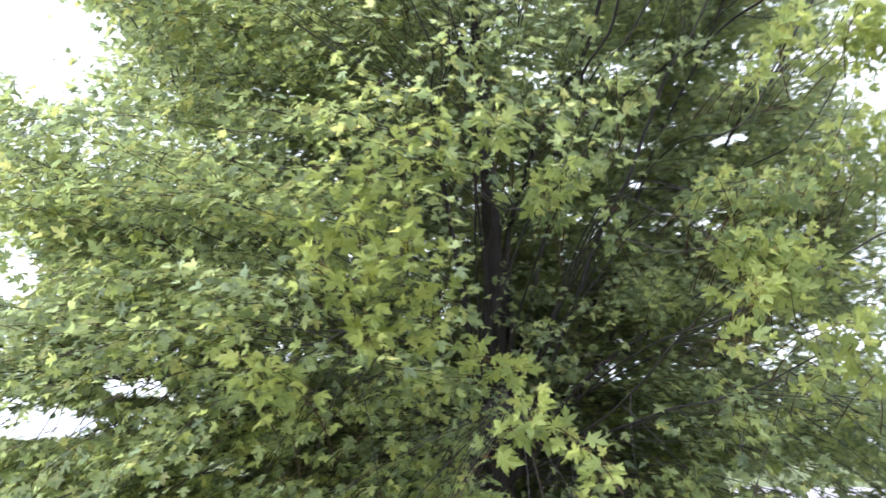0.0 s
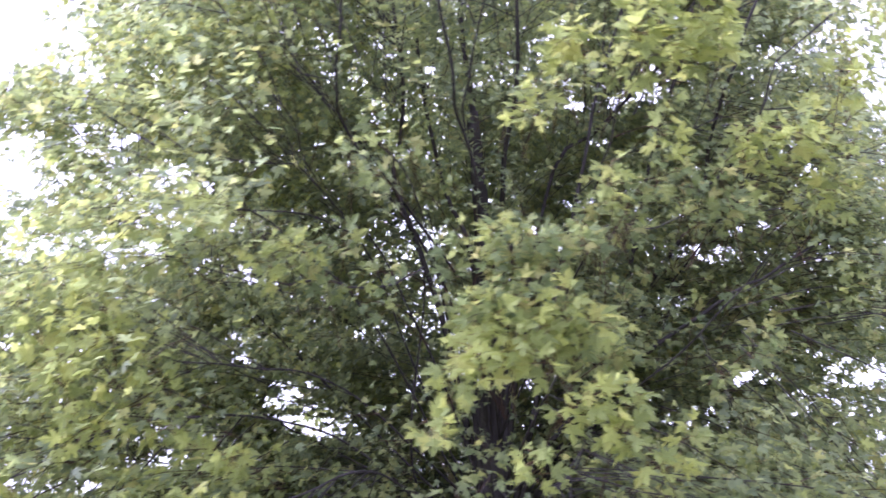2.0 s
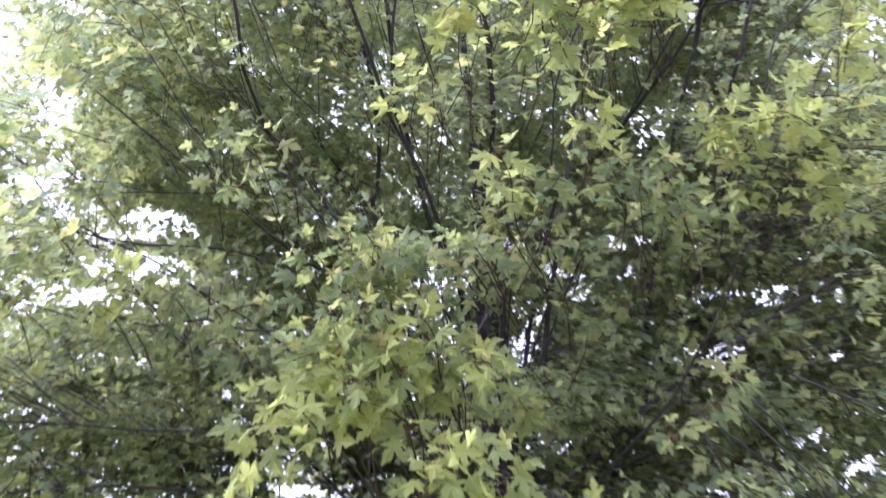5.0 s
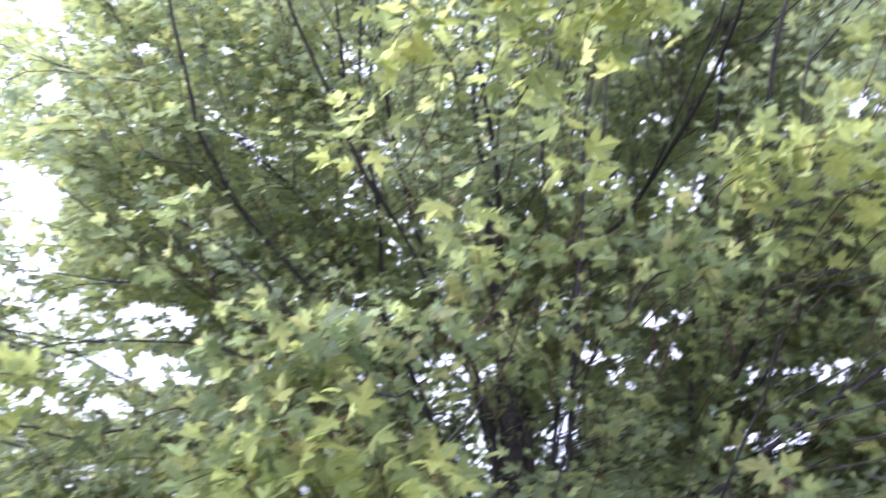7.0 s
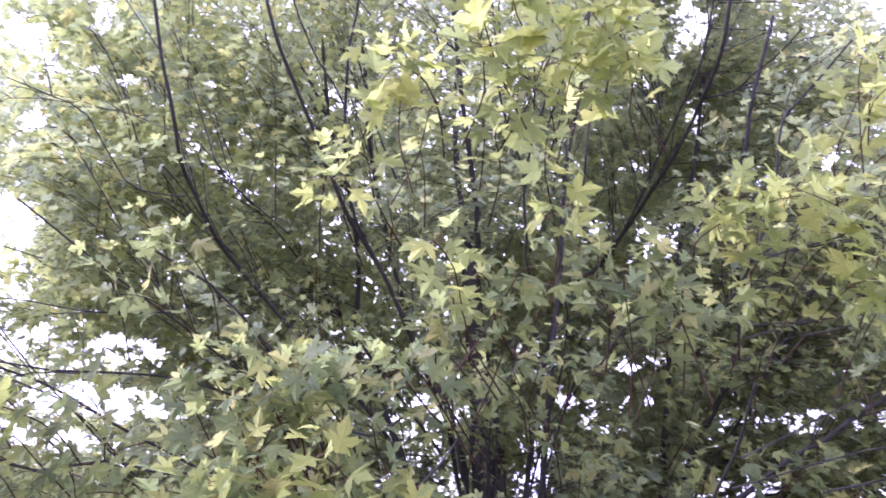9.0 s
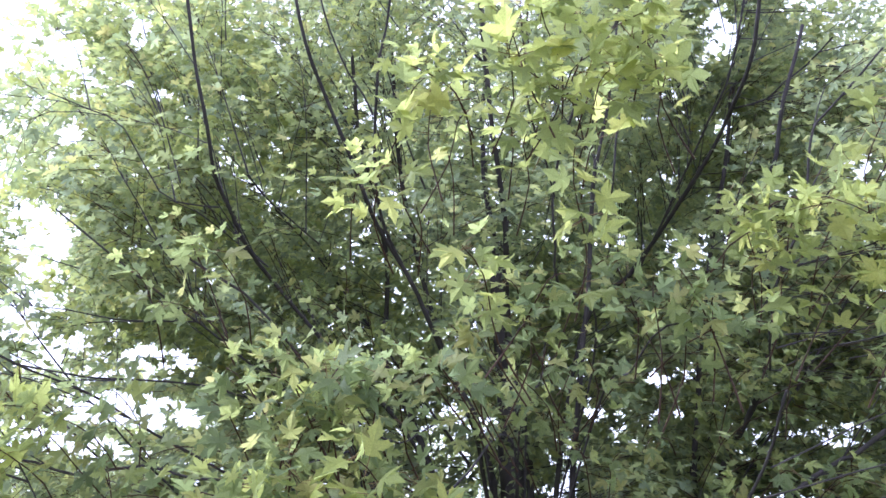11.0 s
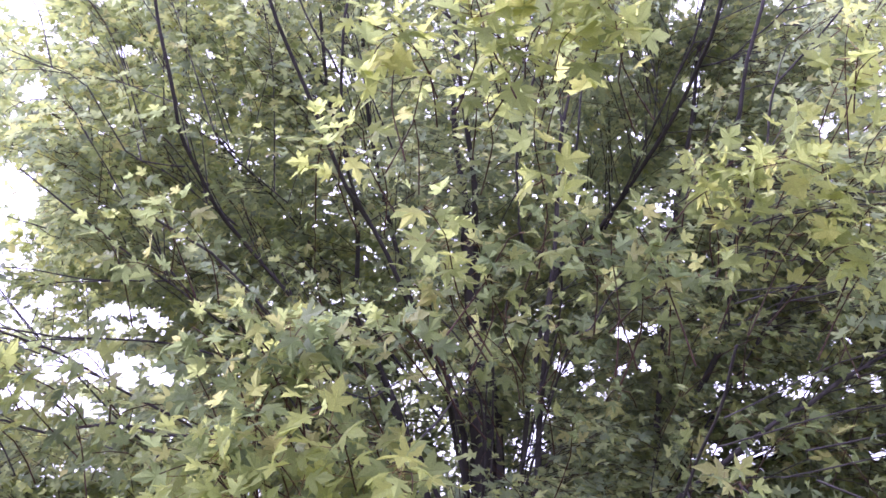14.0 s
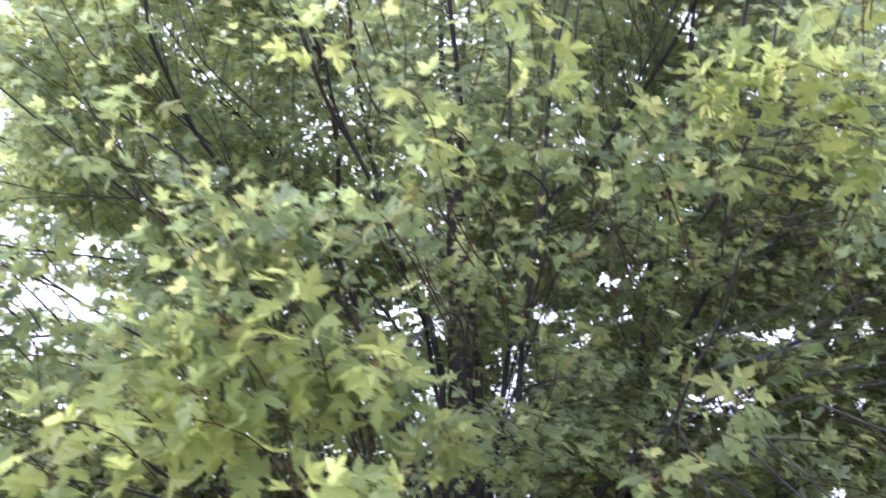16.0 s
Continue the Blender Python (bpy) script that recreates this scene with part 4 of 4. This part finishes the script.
        if k > 1 or k < 0.25 or rng.random() > 0.40 + 0.7 * k:
            continue
        p = Vector((x, y, z))
        near = view_depth(p)
        if near < 1.75 and x > 0.75 and z > 1.6 or near < 2.25 and x > 0.55 and z > 2.0 and rng.random() > 0.12 or near < 2.7 and x > 0.9 and 1.9 < z < 3.4 and rng.random() > 0.35:
            continue
        tier = noise.noise((x * 1.1, y * 1.1, z * 2.6)) + 0.5 * noise.noise((x * 2.6 + 5, y * 2.6, z * 5.0))
        if tier < -0.30:
            continue
        return p, k


for _ in range(2700):
    p, k = crown_spot()
    start = nearest_limb(p)
    if (p - start).length > 1.1:
        start = p + (start - p).normalized() * 1.1
    # more young leaves on the sunward flank put part of its brightness into colour
    sunny = 0.75 if p.x < 0.2 and p.y < 5.2 else 0.35
    branchlet(p, start, k > 0.62 and rng.random() < sunny)


def grow(count, low, high, fits, reach, young):
    """Branchlets to places in a box of the crown, each springing from the nearest limb."""
    made = 0
    while made < count:
        p = Vector([rng.uniform(a, b) for a, b in zip(low, high)])
        if not fits(p, crown_reach(*p), view_depth(p)):
            continue
        made += 1
        start = nearest_limb(p)
        if (p - start).length > reach:
            start = p + (start - p).normalized() * reach
        branchlet(p, start, rng.random() < young)


# leaves between the stems and the outer shoots
grow(420, (0.3, 3.7, 1.4), (3.0, 6.0, 3.1), lambda p, k, near: (2.1 if p.x < 0.9 else 2.7) < near < 3.7, 0.8, 0.08)
# the full flank over the strong bough that leans outwards
grow(230, (1.5, 3.9, 2.6), (3.1, 6.4, 5.4), lambda p, k, near: k < 1 and near > 2.5, 0.9, 0.15)
grow(110, (2.1, 4.3, 2.0), (3.3, 6.6, 3.9), lambda p, k, near: 0.6 < k < 1.08, 0.9, 0.1)
# the spreading flank beside the long curved bough, its leafy edge above and its low outermost shoots; high young
# shares stand in for light from that side
grow(260, (-2.1, 3.2, 2.2), (0.1, 6.2, 5.2), lambda p, k, near: k < 0.97 and near > 2.3, 0.9, 0.5)
grow(70, (-1.6, 3.1, 3.3), (-0.3, 4.8, 5.0), lambda p, k, near: 0.6 < k < 1 and near > 2.6, 0.8, 0.5)
grow(150, (-2.5, 3.2, 1.4), (-0.9, 6.0, 3.5), lambda p, k, near: k < 1, 0.9, 0.6)
# the shaded far side of the crown, thinner over the spreading flank
grow(1300, (-2.4, 4.8, 0.8), (3.2, 8.8, 5.6), lambda p, k, near: 0.3 < k < 1 and near > 3.7 and not (p.x < 0.2 and p.z > 2.6 and rng.random() < 0.55), 1.0, 0.0)


def depth_of(q):
    return -0.446 * (q[:, 0] - 2.24) + 0.895 * (q[:, 1] - 1.98)


def airy(spots):
    """Which of many places stay once the lines of sight are cut: in part of the openings single leaves are left, in
    small groups.
    """
    gone = np.zeros(len(spots), bool)
    edge = np.array([0.5 * noise.noise(Vector(p) * 4.0) + 0.55 * noise.noise(Vector(p) * 13.0) for p in spots]) + rng.normal(0, 0.12, len(spots))
    loose = rng.normal(0, 0.17, len(spots))
    for at, (mid, way, wide, high, keep, near, far) in enumerate(GAPS):
        d = spots - np.array(mid)
        along = d @ np.array(way)
        side = way.cross(Vector((0, 0, 1))).normalized()
        grow = 1 + 0.09 * along
        a, b = d @ np.array(side) / grow, d @ np.array(side.cross(way)) / grow
        within = np.nonzero((along > -near) & (along < far) & ((a / wide) ** 2 + (b / high) ** 2 < 1.1 + edge))[0]
        # leaves stay or go alike along the line of sight, which leaves see-through specks for the camera
        bunch = np.array([0.5 + 0.85 * noise.noise((a[k] * 15.0, b[k] * 17.0, at * 3.7)) for k in within])
        gone[within] |= bunch + loose[within] > keep
    return ~gone


old_spots, old_outs = np.array(old_spots), np.array(old_outs)
stays = airy(old_spots)
old_spots, old_outs = old_spots[stays], old_outs[stays]
inner = depth_of(old_spots) > 3.3
leaf_mass("inner_foliage", rng, old_spots[inner], old_outs[inner], mature_leaf, 0.056, "dense mid-green leaves inside the crown", 0)
leaf_mass("outer_foliage", rng, old_spots[~inner], old_outs[~inner], mature_leaf, 0.043, "mid-green five-lobed leaves at the front of the crown")
young_spots, young_outs = np.array(young_spots), np.array(young_outs)
stays = airy(young_spots)
young_spots, young_outs = young_spots[stays], young_outs[stays]
twigs = [q for q, here in zip(twigs, airy(np.array([tuple((a + b) / 2) for a, b in twigs]))) if here]
shoots = [q for q, here, tip in zip(shoots, airy(np.array([tuple(line[len(line) // 2]) for line, _ in shoots])), airy(np.array([tuple(line[-1]) for line, _ in shoots]))) if here and tip]
inner = depth_of(young_spots) > 3.3
leaf_mass("shoot_foliage", rng, young_spots[inner], young_outs[inner], young_leaf, 0.060, "yellow-green young leaves on the far shoots", 0)
leaf_mass("shoot_foliage", rng, young_spots[~inner], young_outs[~inner], young_leaf, 0.045, "yellow-green young leaves at the shoot tips")

me = mesh_of("twig_growth", [tube([a, (a + b) / 2 + Vector((0, 0, 0.012)), b], 0.0016, 0.0008, 3) for a, b in twigs if view_depth(a) < 3.3 or a.x < -0.8])
me.transform(INTO_TREE)
part("twig_growth", me, tree, twig_bark, "thin reddish-brown twigs", "stuff")
me = mesh_of("branch_growth", [tube(line, r, 0.0011, 4, 0.1) for line, r in shoots])
me.transform(INTO_TREE)
part("branch_growth", me, tree, bark, "slender dark side branches", "stuff")


# ---- the maple: sprays of separate leaves at the front of the crown ----
def leaf_mesh(cup, droop, twist, blade):
    """One leaf with its reddish stalk, one unit long."""
    v, f = leaf_shape(2, cup, droop, twist)
    verts, faces = [tuple(q) for q in v], [tuple(int(i) for i in q) for q in f]
    k = len(verts)
    stalk = [(0.0, 0.02, 0.0), (0.0, -0.28, 0.03), (0.0, -0.60, 0.12)]
    for x, y, z in stalk:
        verts += [(x - 0.014, y, z), (x + 0.014, y, z), (x, y, z + 0.02)]
    for i in (0, 3):
        for j in range(3):
            a, b = k + i + j, k + i + (j + 1) % 3
            faces.append((a, b, b + 3, a + 3))
    me = bpy.data.meshes.new("leaf")
    me.from_pydata(verts, [], faces)
    me.materials.append(blade)
    me.materials.append(stalk_skin)
    me.polygons.foreach_set("material_index", [0] * len(f) + [1] * 6)
    return me


BENDS = [(0.25, 0.25, 0.15), (-0.10, 0.5, -0.2), (0.40, 0.15, 0.3), (0.12, 0.7, 0.0), (0.3, -0.1, -0.35), (0.2, 0.9, 0.25)]
LEAVES = {blade: [leaf_mesh(*bend, blade) for bend in BENDS] for blade in (green_leaf, lit_pale_leaf)}


def spray(mid, leaves, size, blade=green_leaf):
    """A leafy shoot: a bent twig, its leaves in pairs, the largest lower down and a tuft at the tip."""
    mid = Vector(mid)
    out = Vector((mid.x - 0.6, mid.y - 5.8, 0)).normalized()
    out = (out + 0.40 * Vector(rng.normal(0, 1, 3)) + Vector((0, 0, 0.40))).normalized()
    leaves = int(leaves * 1.9)
    length = 0.017 * leaves
    a, b = mid - out * length * 0.6, mid + out * length * 0.4
    bow = out.cross(Vector((0, 0, 1))).normalized() * rng.uniform(-0.05, 0.05)
    line = curve_through([a - out * 0.10 - Vector((0, 0, 0.05)) + bow, a, mid + bow * 0.3 + Vector((0, 0, 0.012)), b - Vector((0, 0, 0.02))], 0.05)
    me = mesh_of("spray", [tube(line, 0.0022, 0.0011, 5)])
    me.transform(INTO_TREE)
    twig = part("spray", me, tree, twig_bark, "shoot with reddish twig and pale yellow-green leaves" if blade == lit_pale_leaf else "shoot with reddish twig and green leaves")
    spots, ways = [], []
    side = out.cross(Vector((0, 0, 1))).normalized()
    for i in range(leaves):
        f = 1 - 0.95 * (i / leaves) ** 1.2
        turn = i * 1.57 + rng.normal(0, 0.5)
        away = side * math.cos(turn) + side.cross(out) * math.sin(turn)
        away = (away + out * (0.9 if i < 4 else 0.45)).normalized()
        spots.append(a + (b - a) * f + away * size * 0.6)
        ways.append(away)
    axes = leaf_frames(rng, np.array([tuple(q) for q in spots]), np.array([tuple(w) for w in ways]), 0.45, size, 1.0, 0.4)
    for i, (q, m) in enumerate(zip(spots, axes)):
        ob = new("leaf", LEAVES[blade][int(rng.integers(0, len(BENDS)))])
        ob.parent = twig
        grown = 0.7 + 0.4 * min(1.0, i / 5)
        ob.matrix_basis = Matrix.Translation(q - TREE_FOOT) @ Matrix([list(r) for r in m * grown]).to_4x4()


spray((1.73, 3.18, 3.08), 6, 0.067, lit_pale_leaf)
spray((1.76, 3.25, 3.06), 6, 0.067, lit_pale_leaf)
spray((1.73, 3.14, 3.11), 6, 0.067, lit_pale_leaf)
spray((1.83, 3.28, 3.06), 6, 0.067, lit_pale_leaf)
spray((1.87, 3.33, 3.05), 6, 0.067, lit_pale_leaf)
spray((1.95, 3.31, 3.11), 6, 0.067, lit_pale_leaf)
spray((1.98, 3.34, 3.09), 6, 0.067, lit_pale_leaf)
spray((1.93, 3.27, 3.15), 6, 0.067, lit_pale_leaf)
spray((1.99, 3.40, 3.09), 6, 0.067, lit_pale_leaf)
spray((1.80, 3.21, 3.15), 6, 0.067, lit_pale_leaf)
spray((1.73, 3.33, 3.04), 6, 0.067, lit_pale_leaf)
spray((1.86, 3.43, 3.05), 6, 0.067, lit_pale_leaf)
spray((1.87, 3.20, 3.22), 6, 0.067, lit_pale_leaf)
spray((2.00, 3.26, 3.23), 6, 0.067, lit_pale_leaf)
spray((1.78, 3.14, 3.24), 6, 0.067, lit_pale_leaf)
spray((1.51, 3.18, 3.12), 5, 0.061, lit_pale_leaf)
spray((1.47, 3.20, 3.08), 5, 0.061, lit_pale_leaf)
spray((1.54, 3.23, 3.12), 5, 0.061, lit_pale_leaf)
spray((1.48, 3.24, 3.06), 5, 0.061, lit_pale_leaf)
spray((1.51, 3.36, 3.09), 5, 0.061, lit_pale_leaf)
spray((1.65, 3.44, 3.03), 5, 0.061, lit_pale_leaf)
spray((1.64, 3.37, 3.08), 5, 0.061, lit_pale_leaf)
spray((1.32, 3.21, 2.88), 5, 0.059, lit_pale_leaf)
spray((1.38, 3.27, 2.93), 5, 0.059, lit_pale_leaf)
spray((1.35, 3.23, 2.86), 5, 0.059, lit_pale_leaf)
spray((1.75, 3.67, 2.94), 4, 0.049)
spray((1.33, 3.48, 2.96), 4, 0.049)
spray((1.43, 3.45, 3.09), 4, 0.049)
spray((1.55, 3.36, 2.58), 5, 0.046)
spray((1.51, 3.37, 2.53), 5, 0.046)
spray((1.49, 3.40, 2.50), 5, 0.046)
spray((1.63, 3.37, 2.61), 5, 0.046)
spray((1.71, 3.38, 2.61), 5, 0.046)
spray((1.66, 3.42, 2.56), 5, 0.046)
spray((1.65, 3.47, 2.52), 5, 0.046)
spray((1.77, 3.45, 2.65), 6, 0.052)
spray((1.84, 3.48, 2.66), 6, 0.052)
spray((1.89, 3.53, 2.61), 6, 0.052)
spray((1.97, 3.51, 2.60), 6, 0.052)
spray((2.00, 3.55, 2.58), 6, 0.052)
spray((1.94, 3.60, 2.55), 6, 0.052)
spray((2.02, 3.68, 2.59), 6, 0.052)
spray((1.82, 3.62, 2.62), 6, 0.052)
spray((2.09, 3.76, 2.91), 6, 0.061, lit_pale_leaf)
spray((2.12, 3.82, 2.84), 6, 0.061, lit_pale_leaf)
spray((2.26, 3.81, 2.98), 6, 0.061, lit_pale_leaf)
spray((2.28, 3.86, 2.91), 6, 0.061, lit_pale_leaf)
spray((2.35, 3.90, 2.91), 6, 0.061, lit_pale_leaf)
spray((2.41, 3.89, 2.86), 6, 0.061, lit_pale_leaf)
spray((2.30, 3.92, 2.82), 6, 0.061, lit_pale_leaf)
spray((2.33, 3.90, 2.69), 6, 0.061, lit_pale_leaf)
spray((2.24, 3.94, 2.75), 6, 0.061, lit_pale_leaf)
spray((2.13, 3.88, 2.76), 6, 0.061, lit_pale_leaf)
spray((2.41, 3.89, 2.76), 6, 0.061, lit_pale_leaf)
spray((2.39, 3.95, 2.66), 6, 0.061, lit_pale_leaf)
spray((2.45, 3.74, 3.14), 6, 0.062, lit_pale_leaf)
spray((2.48, 3.78, 3.09), 6, 0.062, lit_pale_leaf)
spray((2.41, 3.81, 3.10), 6, 0.062, lit_pale_leaf)
spray((2.54, 3.77, 3.26), 6, 0.062, lit_pale_leaf)
spray((2.52, 3.86, 3.00), 6, 0.062, lit_pale_leaf)
spray((1.27, 3.08, 2.41), 6, 0.045)
spray((1.34, 3.09, 2.38), 6, 0.045)
spray((1.38, 3.11, 2.38), 6, 0.045)
spray((1.39, 3.15, 2.36), 6, 0.045)
spray((1.44, 3.19, 2.38), 6, 0.045)
spray((1.50, 3.24, 2.39), 6, 0.045)
spray((1.52, 3.26, 2.41), 6, 0.045)
spray((1.29, 3.11, 2.35), 6, 0.045)
spray((1.32, 3.18, 2.33), 6, 0.045)
spray((1.38, 3.24, 2.33), 6, 0.045)
spray((1.24, 3.14, 2.33), 6, 0.045)
spray((1.41, 3.28, 2.36), 6, 0.045)
spray((1.08, 3.18, 2.35), 6, 0.045)
spray((1.32, 3.26, 2.31), 6, 0.045)
spray((1.16, 3.13, 2.39), 6, 0.045)
spray((1.27, 3.19, 2.29), 6, 0.045)
spray((1.31, 3.10, 2.19), 6, 0.049)
spray((1.33, 3.13, 2.17), 6, 0.049)
spray((1.25, 3.11, 2.17), 6, 0.049)
spray((1.20, 3.10, 2.14), 6, 0.049)
spray((1.14, 3.12, 2.17), 6, 0.049)
spray((1.41, 3.34, 2.23), 6, 0.049)
spray((1.41, 3.32, 2.16), 6, 0.049)
spray((1.46, 3.35, 2.16), 6, 0.049)
spray((0.55, 3.34, 2.37), 6, 0.049)
spray((0.60, 3.38, 2.35), 6, 0.049)
spray((0.80, 3.34, 2.37), 6, 0.049)
spray((0.39, 3.34, 2.45), 6, 0.049)
spray((0.80, 3.29, 2.24), 6, 0.049)
spray((1.30, 3.31, 2.19), 6, 0.049)
spray((1.42, 3.31, 2.16), 6, 0.052)
spray((1.45, 3.32, 2.17), 6, 0.052)
spray((1.46, 3.36, 2.10), 6, 0.052)
spray((1.38, 3.27, 2.09), 6, 0.052)
spray((1.54, 3.48, 2.08), 6, 0.052)
spray((1.57, 3.50, 2.05), 6, 0.052)
spray((1.52, 3.48, 2.04), 6, 0.052)
spray((1.23, 3.22, 2.21), 6, 0.052)
spray((1.19, 3.21, 2.17), 6, 0.052)
spray((1.27, 3.24, 2.22), 6, 0.052)
spray((2.05, 3.63, 2.13), 5, 0.049)
spray((2.01, 3.63, 2.06), 5, 0.049)
spray((1.91, 3.58, 2.00), 5, 0.049)
spray((1.31, 3.83, 2.60), 6, 0.045)
spray((1.33, 3.98, 2.58), 6, 0.045)
spray((1.26, 3.86, 2.52), 6, 0.045)
spray((1.43, 4.02, 2.60), 6, 0.045)
spray((1.54, 3.93, 2.63), 6, 0.045)
spray((1.62, 3.93, 2.68), 6, 0.045)
spray((1.64, 4.09, 2.65), 6, 0.045)
spray((1.50, 4.10, 2.53), 6, 0.045)
spray((1.58, 4.19, 2.46), 6, 0.045)
spray((1.67, 4.30, 2.56), 6, 0.045)
spray((1.48, 3.79, 2.59), 6, 0.045)
spray((1.89, 4.62, 2.82), 6, 0.042)
spray((1.99, 4.73, 2.73), 6, 0.042)
spray((2.15, 4.65, 2.79), 6, 0.042)
spray((2.29, 4.57, 2.81), 6, 0.042)
spray((1.91, 4.89, 2.63), 6, 0.042)
spray((2.11, 4.81, 2.51), 6, 0.042)
spray((2.30, 4.76, 2.73), 6, 0.042)
spray((1.79, 4.89, 2.72), 6, 0.042)
spray((2.08, 4.57, 2.85), 6, 0.042)
spray((2.38, 4.48, 2.83), 6, 0.042)
spray((2.32, 4.88, 2.56), 6, 0.042)
spray((1.76, 4.81, 2.83), 6, 0.042)
spray((2.17, 4.87, 2.66), 6, 0.042)
spray((0.47, 4.06, 3.21), 6, 0.042)
spray((0.61, 4.07, 3.09), 6, 0.042)
spray((0.70, 4.05, 3.20), 6, 0.042)
spray((0.74, 4.16, 3.06), 6, 0.042)
spray((0.42, 4.00, 3.05), 6, 0.042)
spray((0.73, 3.98, 2.92), 6, 0.042)
spray((0.81, 4.21, 3.02), 6, 0.042)
spray((0.32, 3.88, 3.16), 6, 0.042)
spray((0.32, 3.72, 3.21), 6, 0.042)
spray((0.31, 3.00, 2.57), 8, 0.058, lit_pale_leaf)
spray((0.03, 2.95, 2.52), 8, 0.058, lit_pale_leaf)
spray((-0.22, 2.95, 2.32), 8, 0.058, lit_pale_leaf)
spray((-0.29, 2.96, 2.10), 8, 0.058, lit_pale_leaf)
spray((-0.16, 2.94, 2.17), 8, 0.058, lit_pale_leaf)
spray((-0.03, 2.92, 2.21), 8, 0.058, lit_pale_leaf)
spray((-0.25, 2.93, 2.00), 8, 0.058, lit_pale_leaf)
spray((0.01, 2.96, 1.97), 8, 0.058, lit_pale_leaf)
spray((0.14, 3.00, 2.00), 8, 0.058, lit_pale_leaf)
spray((0.09, 3.01, 1.85), 8, 0.058, lit_pale_leaf)
spray((-0.10, 2.97, 1.81), 8, 0.058, lit_pale_leaf)
spray((0.37, 3.13, 1.73), 8, 0.058, lit_pale_leaf)
spray((0.29, 3.12, 1.75), 8, 0.058, lit_pale_leaf)
spray((0.41, 2.92, 1.55), 8, 0.058, lit_pale_leaf)
spray((0.33, 2.90, 1.50), 8, 0.058, lit_pale_leaf)
spray((0.50, 2.92, 1.51), 8, 0.058, lit_pale_leaf)
spray((-0.34, 2.89, 1.65), 8, 0.058, lit_pale_leaf)
spray((-0.40, 2.90, 1.62), 8, 0.058, lit_pale_leaf)
spray((0.61, 2.90, 1.37), 8, 0.058, lit_pale_leaf)
spray((0.57, 3.11, 2.42), 8, 0.058, lit_pale_leaf)
spray((0.49, 3.08, 2.34), 8, 0.058, lit_pale_leaf)
spray((-0.11, 2.94, 2.35), 8, 0.058, lit_pale_leaf)
spray((0.08, 2.97, 2.41), 8, 0.058, lit_pale_leaf)
spray((-0.17, 2.93, 1.98), 8, 0.058, lit_pale_leaf)
spray((-0.06, 2.93, 2.08), 8, 0.058, lit_pale_leaf)
spray((-0.33, 2.94, 2.19), 8, 0.058, lit_pale_leaf)
spray((-0.13, 2.96, 1.88), 8, 0.058, lit_pale_leaf)
spray((0.01, 2.95, 2.10), 8, 0.058, lit_pale_leaf)
spray((-0.47, 2.86, 1.68), 8, 0.058, lit_pale_leaf)
spray((1.27, 3.11, 2.08), 8, 0.058, lit_pale_leaf)
spray((1.37, 3.13, 2.00), 8, 0.058, lit_pale_leaf)
spray((1.17, 3.13, 2.04), 8, 0.058, lit_pale_leaf)
spray((1.17, 3.15, 2.17), 8, 0.058, lit_pale_leaf)
spray((0.81, 3.23, 2.86), 6, 0.052)
spray((0.71, 3.20, 2.76), 6, 0.052)
spray((0.91, 3.26, 2.80), 6, 0.052)
spray((0.82, 3.24, 2.69), 6, 0.052)
spray((0.62, 3.22, 2.45), 6, 0.052)
spray((0.51, 3.18, 2.39), 6, 0.052)
spray((0.68, 3.24, 2.48), 6, 0.052)
spray((0.36, 3.10, 2.54), 6, 0.052)
spray((0.22, 3.05, 2.45), 6, 0.052)
spray((0.14, 3.03, 2.43), 6, 0.052)
spray((1.45, 3.16, 2.17), 8, 0.055, lit_pale_leaf)
spray((1.38, 3.16, 2.09), 8, 0.055, lit_pale_leaf)
spray((1.56, 3.21, 2.11), 8, 0.055, lit_pale_leaf)
spray((1.28, 3.13, 2.04), 8, 0.055, lit_pale_leaf)
spray((1.20, 3.03, 1.99), 8, 0.055, lit_pale_leaf)
spray((1.14, 2.99, 1.93), 8, 0.055, lit_pale_leaf)
spray((1.10, 2.95, 1.80), 8, 0.055, lit_pale_leaf)
spray((1.54, 3.14, 1.89), 8, 0.055, lit_pale_leaf)
spray((1.48, 3.11, 1.86), 8, 0.055, lit_pale_leaf)
spray((1.61, 3.19, 1.82), 8, 0.055, lit_pale_leaf)
spray((1.37, 3.02, 1.69), 8, 0.055, lit_pale_leaf)
spray((1.64, 3.17, 1.75), 8, 0.055, lit_pale_leaf)
spray((1.75, 3.27, 1.74), 8, 0.055, lit_pale_leaf)
spray((1.18, 3.37, 2.47), 8, 0.055, lit_pale_leaf)
spray((1.80, 3.34, 2.81), 8, 0.055, lit_pale_leaf)
spray((1.61, 3.24, 2.58), 8, 0.055, lit_pale_leaf)
spray((2.17, 3.71, 2.85), 8, 0.055, lit_pale_leaf)
spray((2.27, 3.73, 2.87), 8, 0.055, lit_pale_leaf)
spray((2.08, 3.78, 2.87), 8, 0.055, lit_pale_leaf)
spray((2.00, 4.43, 2.46), 6, 0.049)
spray((2.12, 4.47, 2.43), 6, 0.049)
spray((1.85, 4.41, 2.38), 6, 0.049)
spray((2.23, 4.52, 2.40), 6, 0.049)
spray((2.62, 3.97, 3.37), 6, 0.048)
spray((2.66, 4.03, 3.29), 6, 0.048)
spray((2.64, 4.17, 3.24), 6, 0.048)
spray((2.75, 4.16, 3.55), 6, 0.048)
spray((2.62, 4.03, 3.48), 6, 0.048)
spray((2.69, 4.17, 3.28), 6, 0.048)
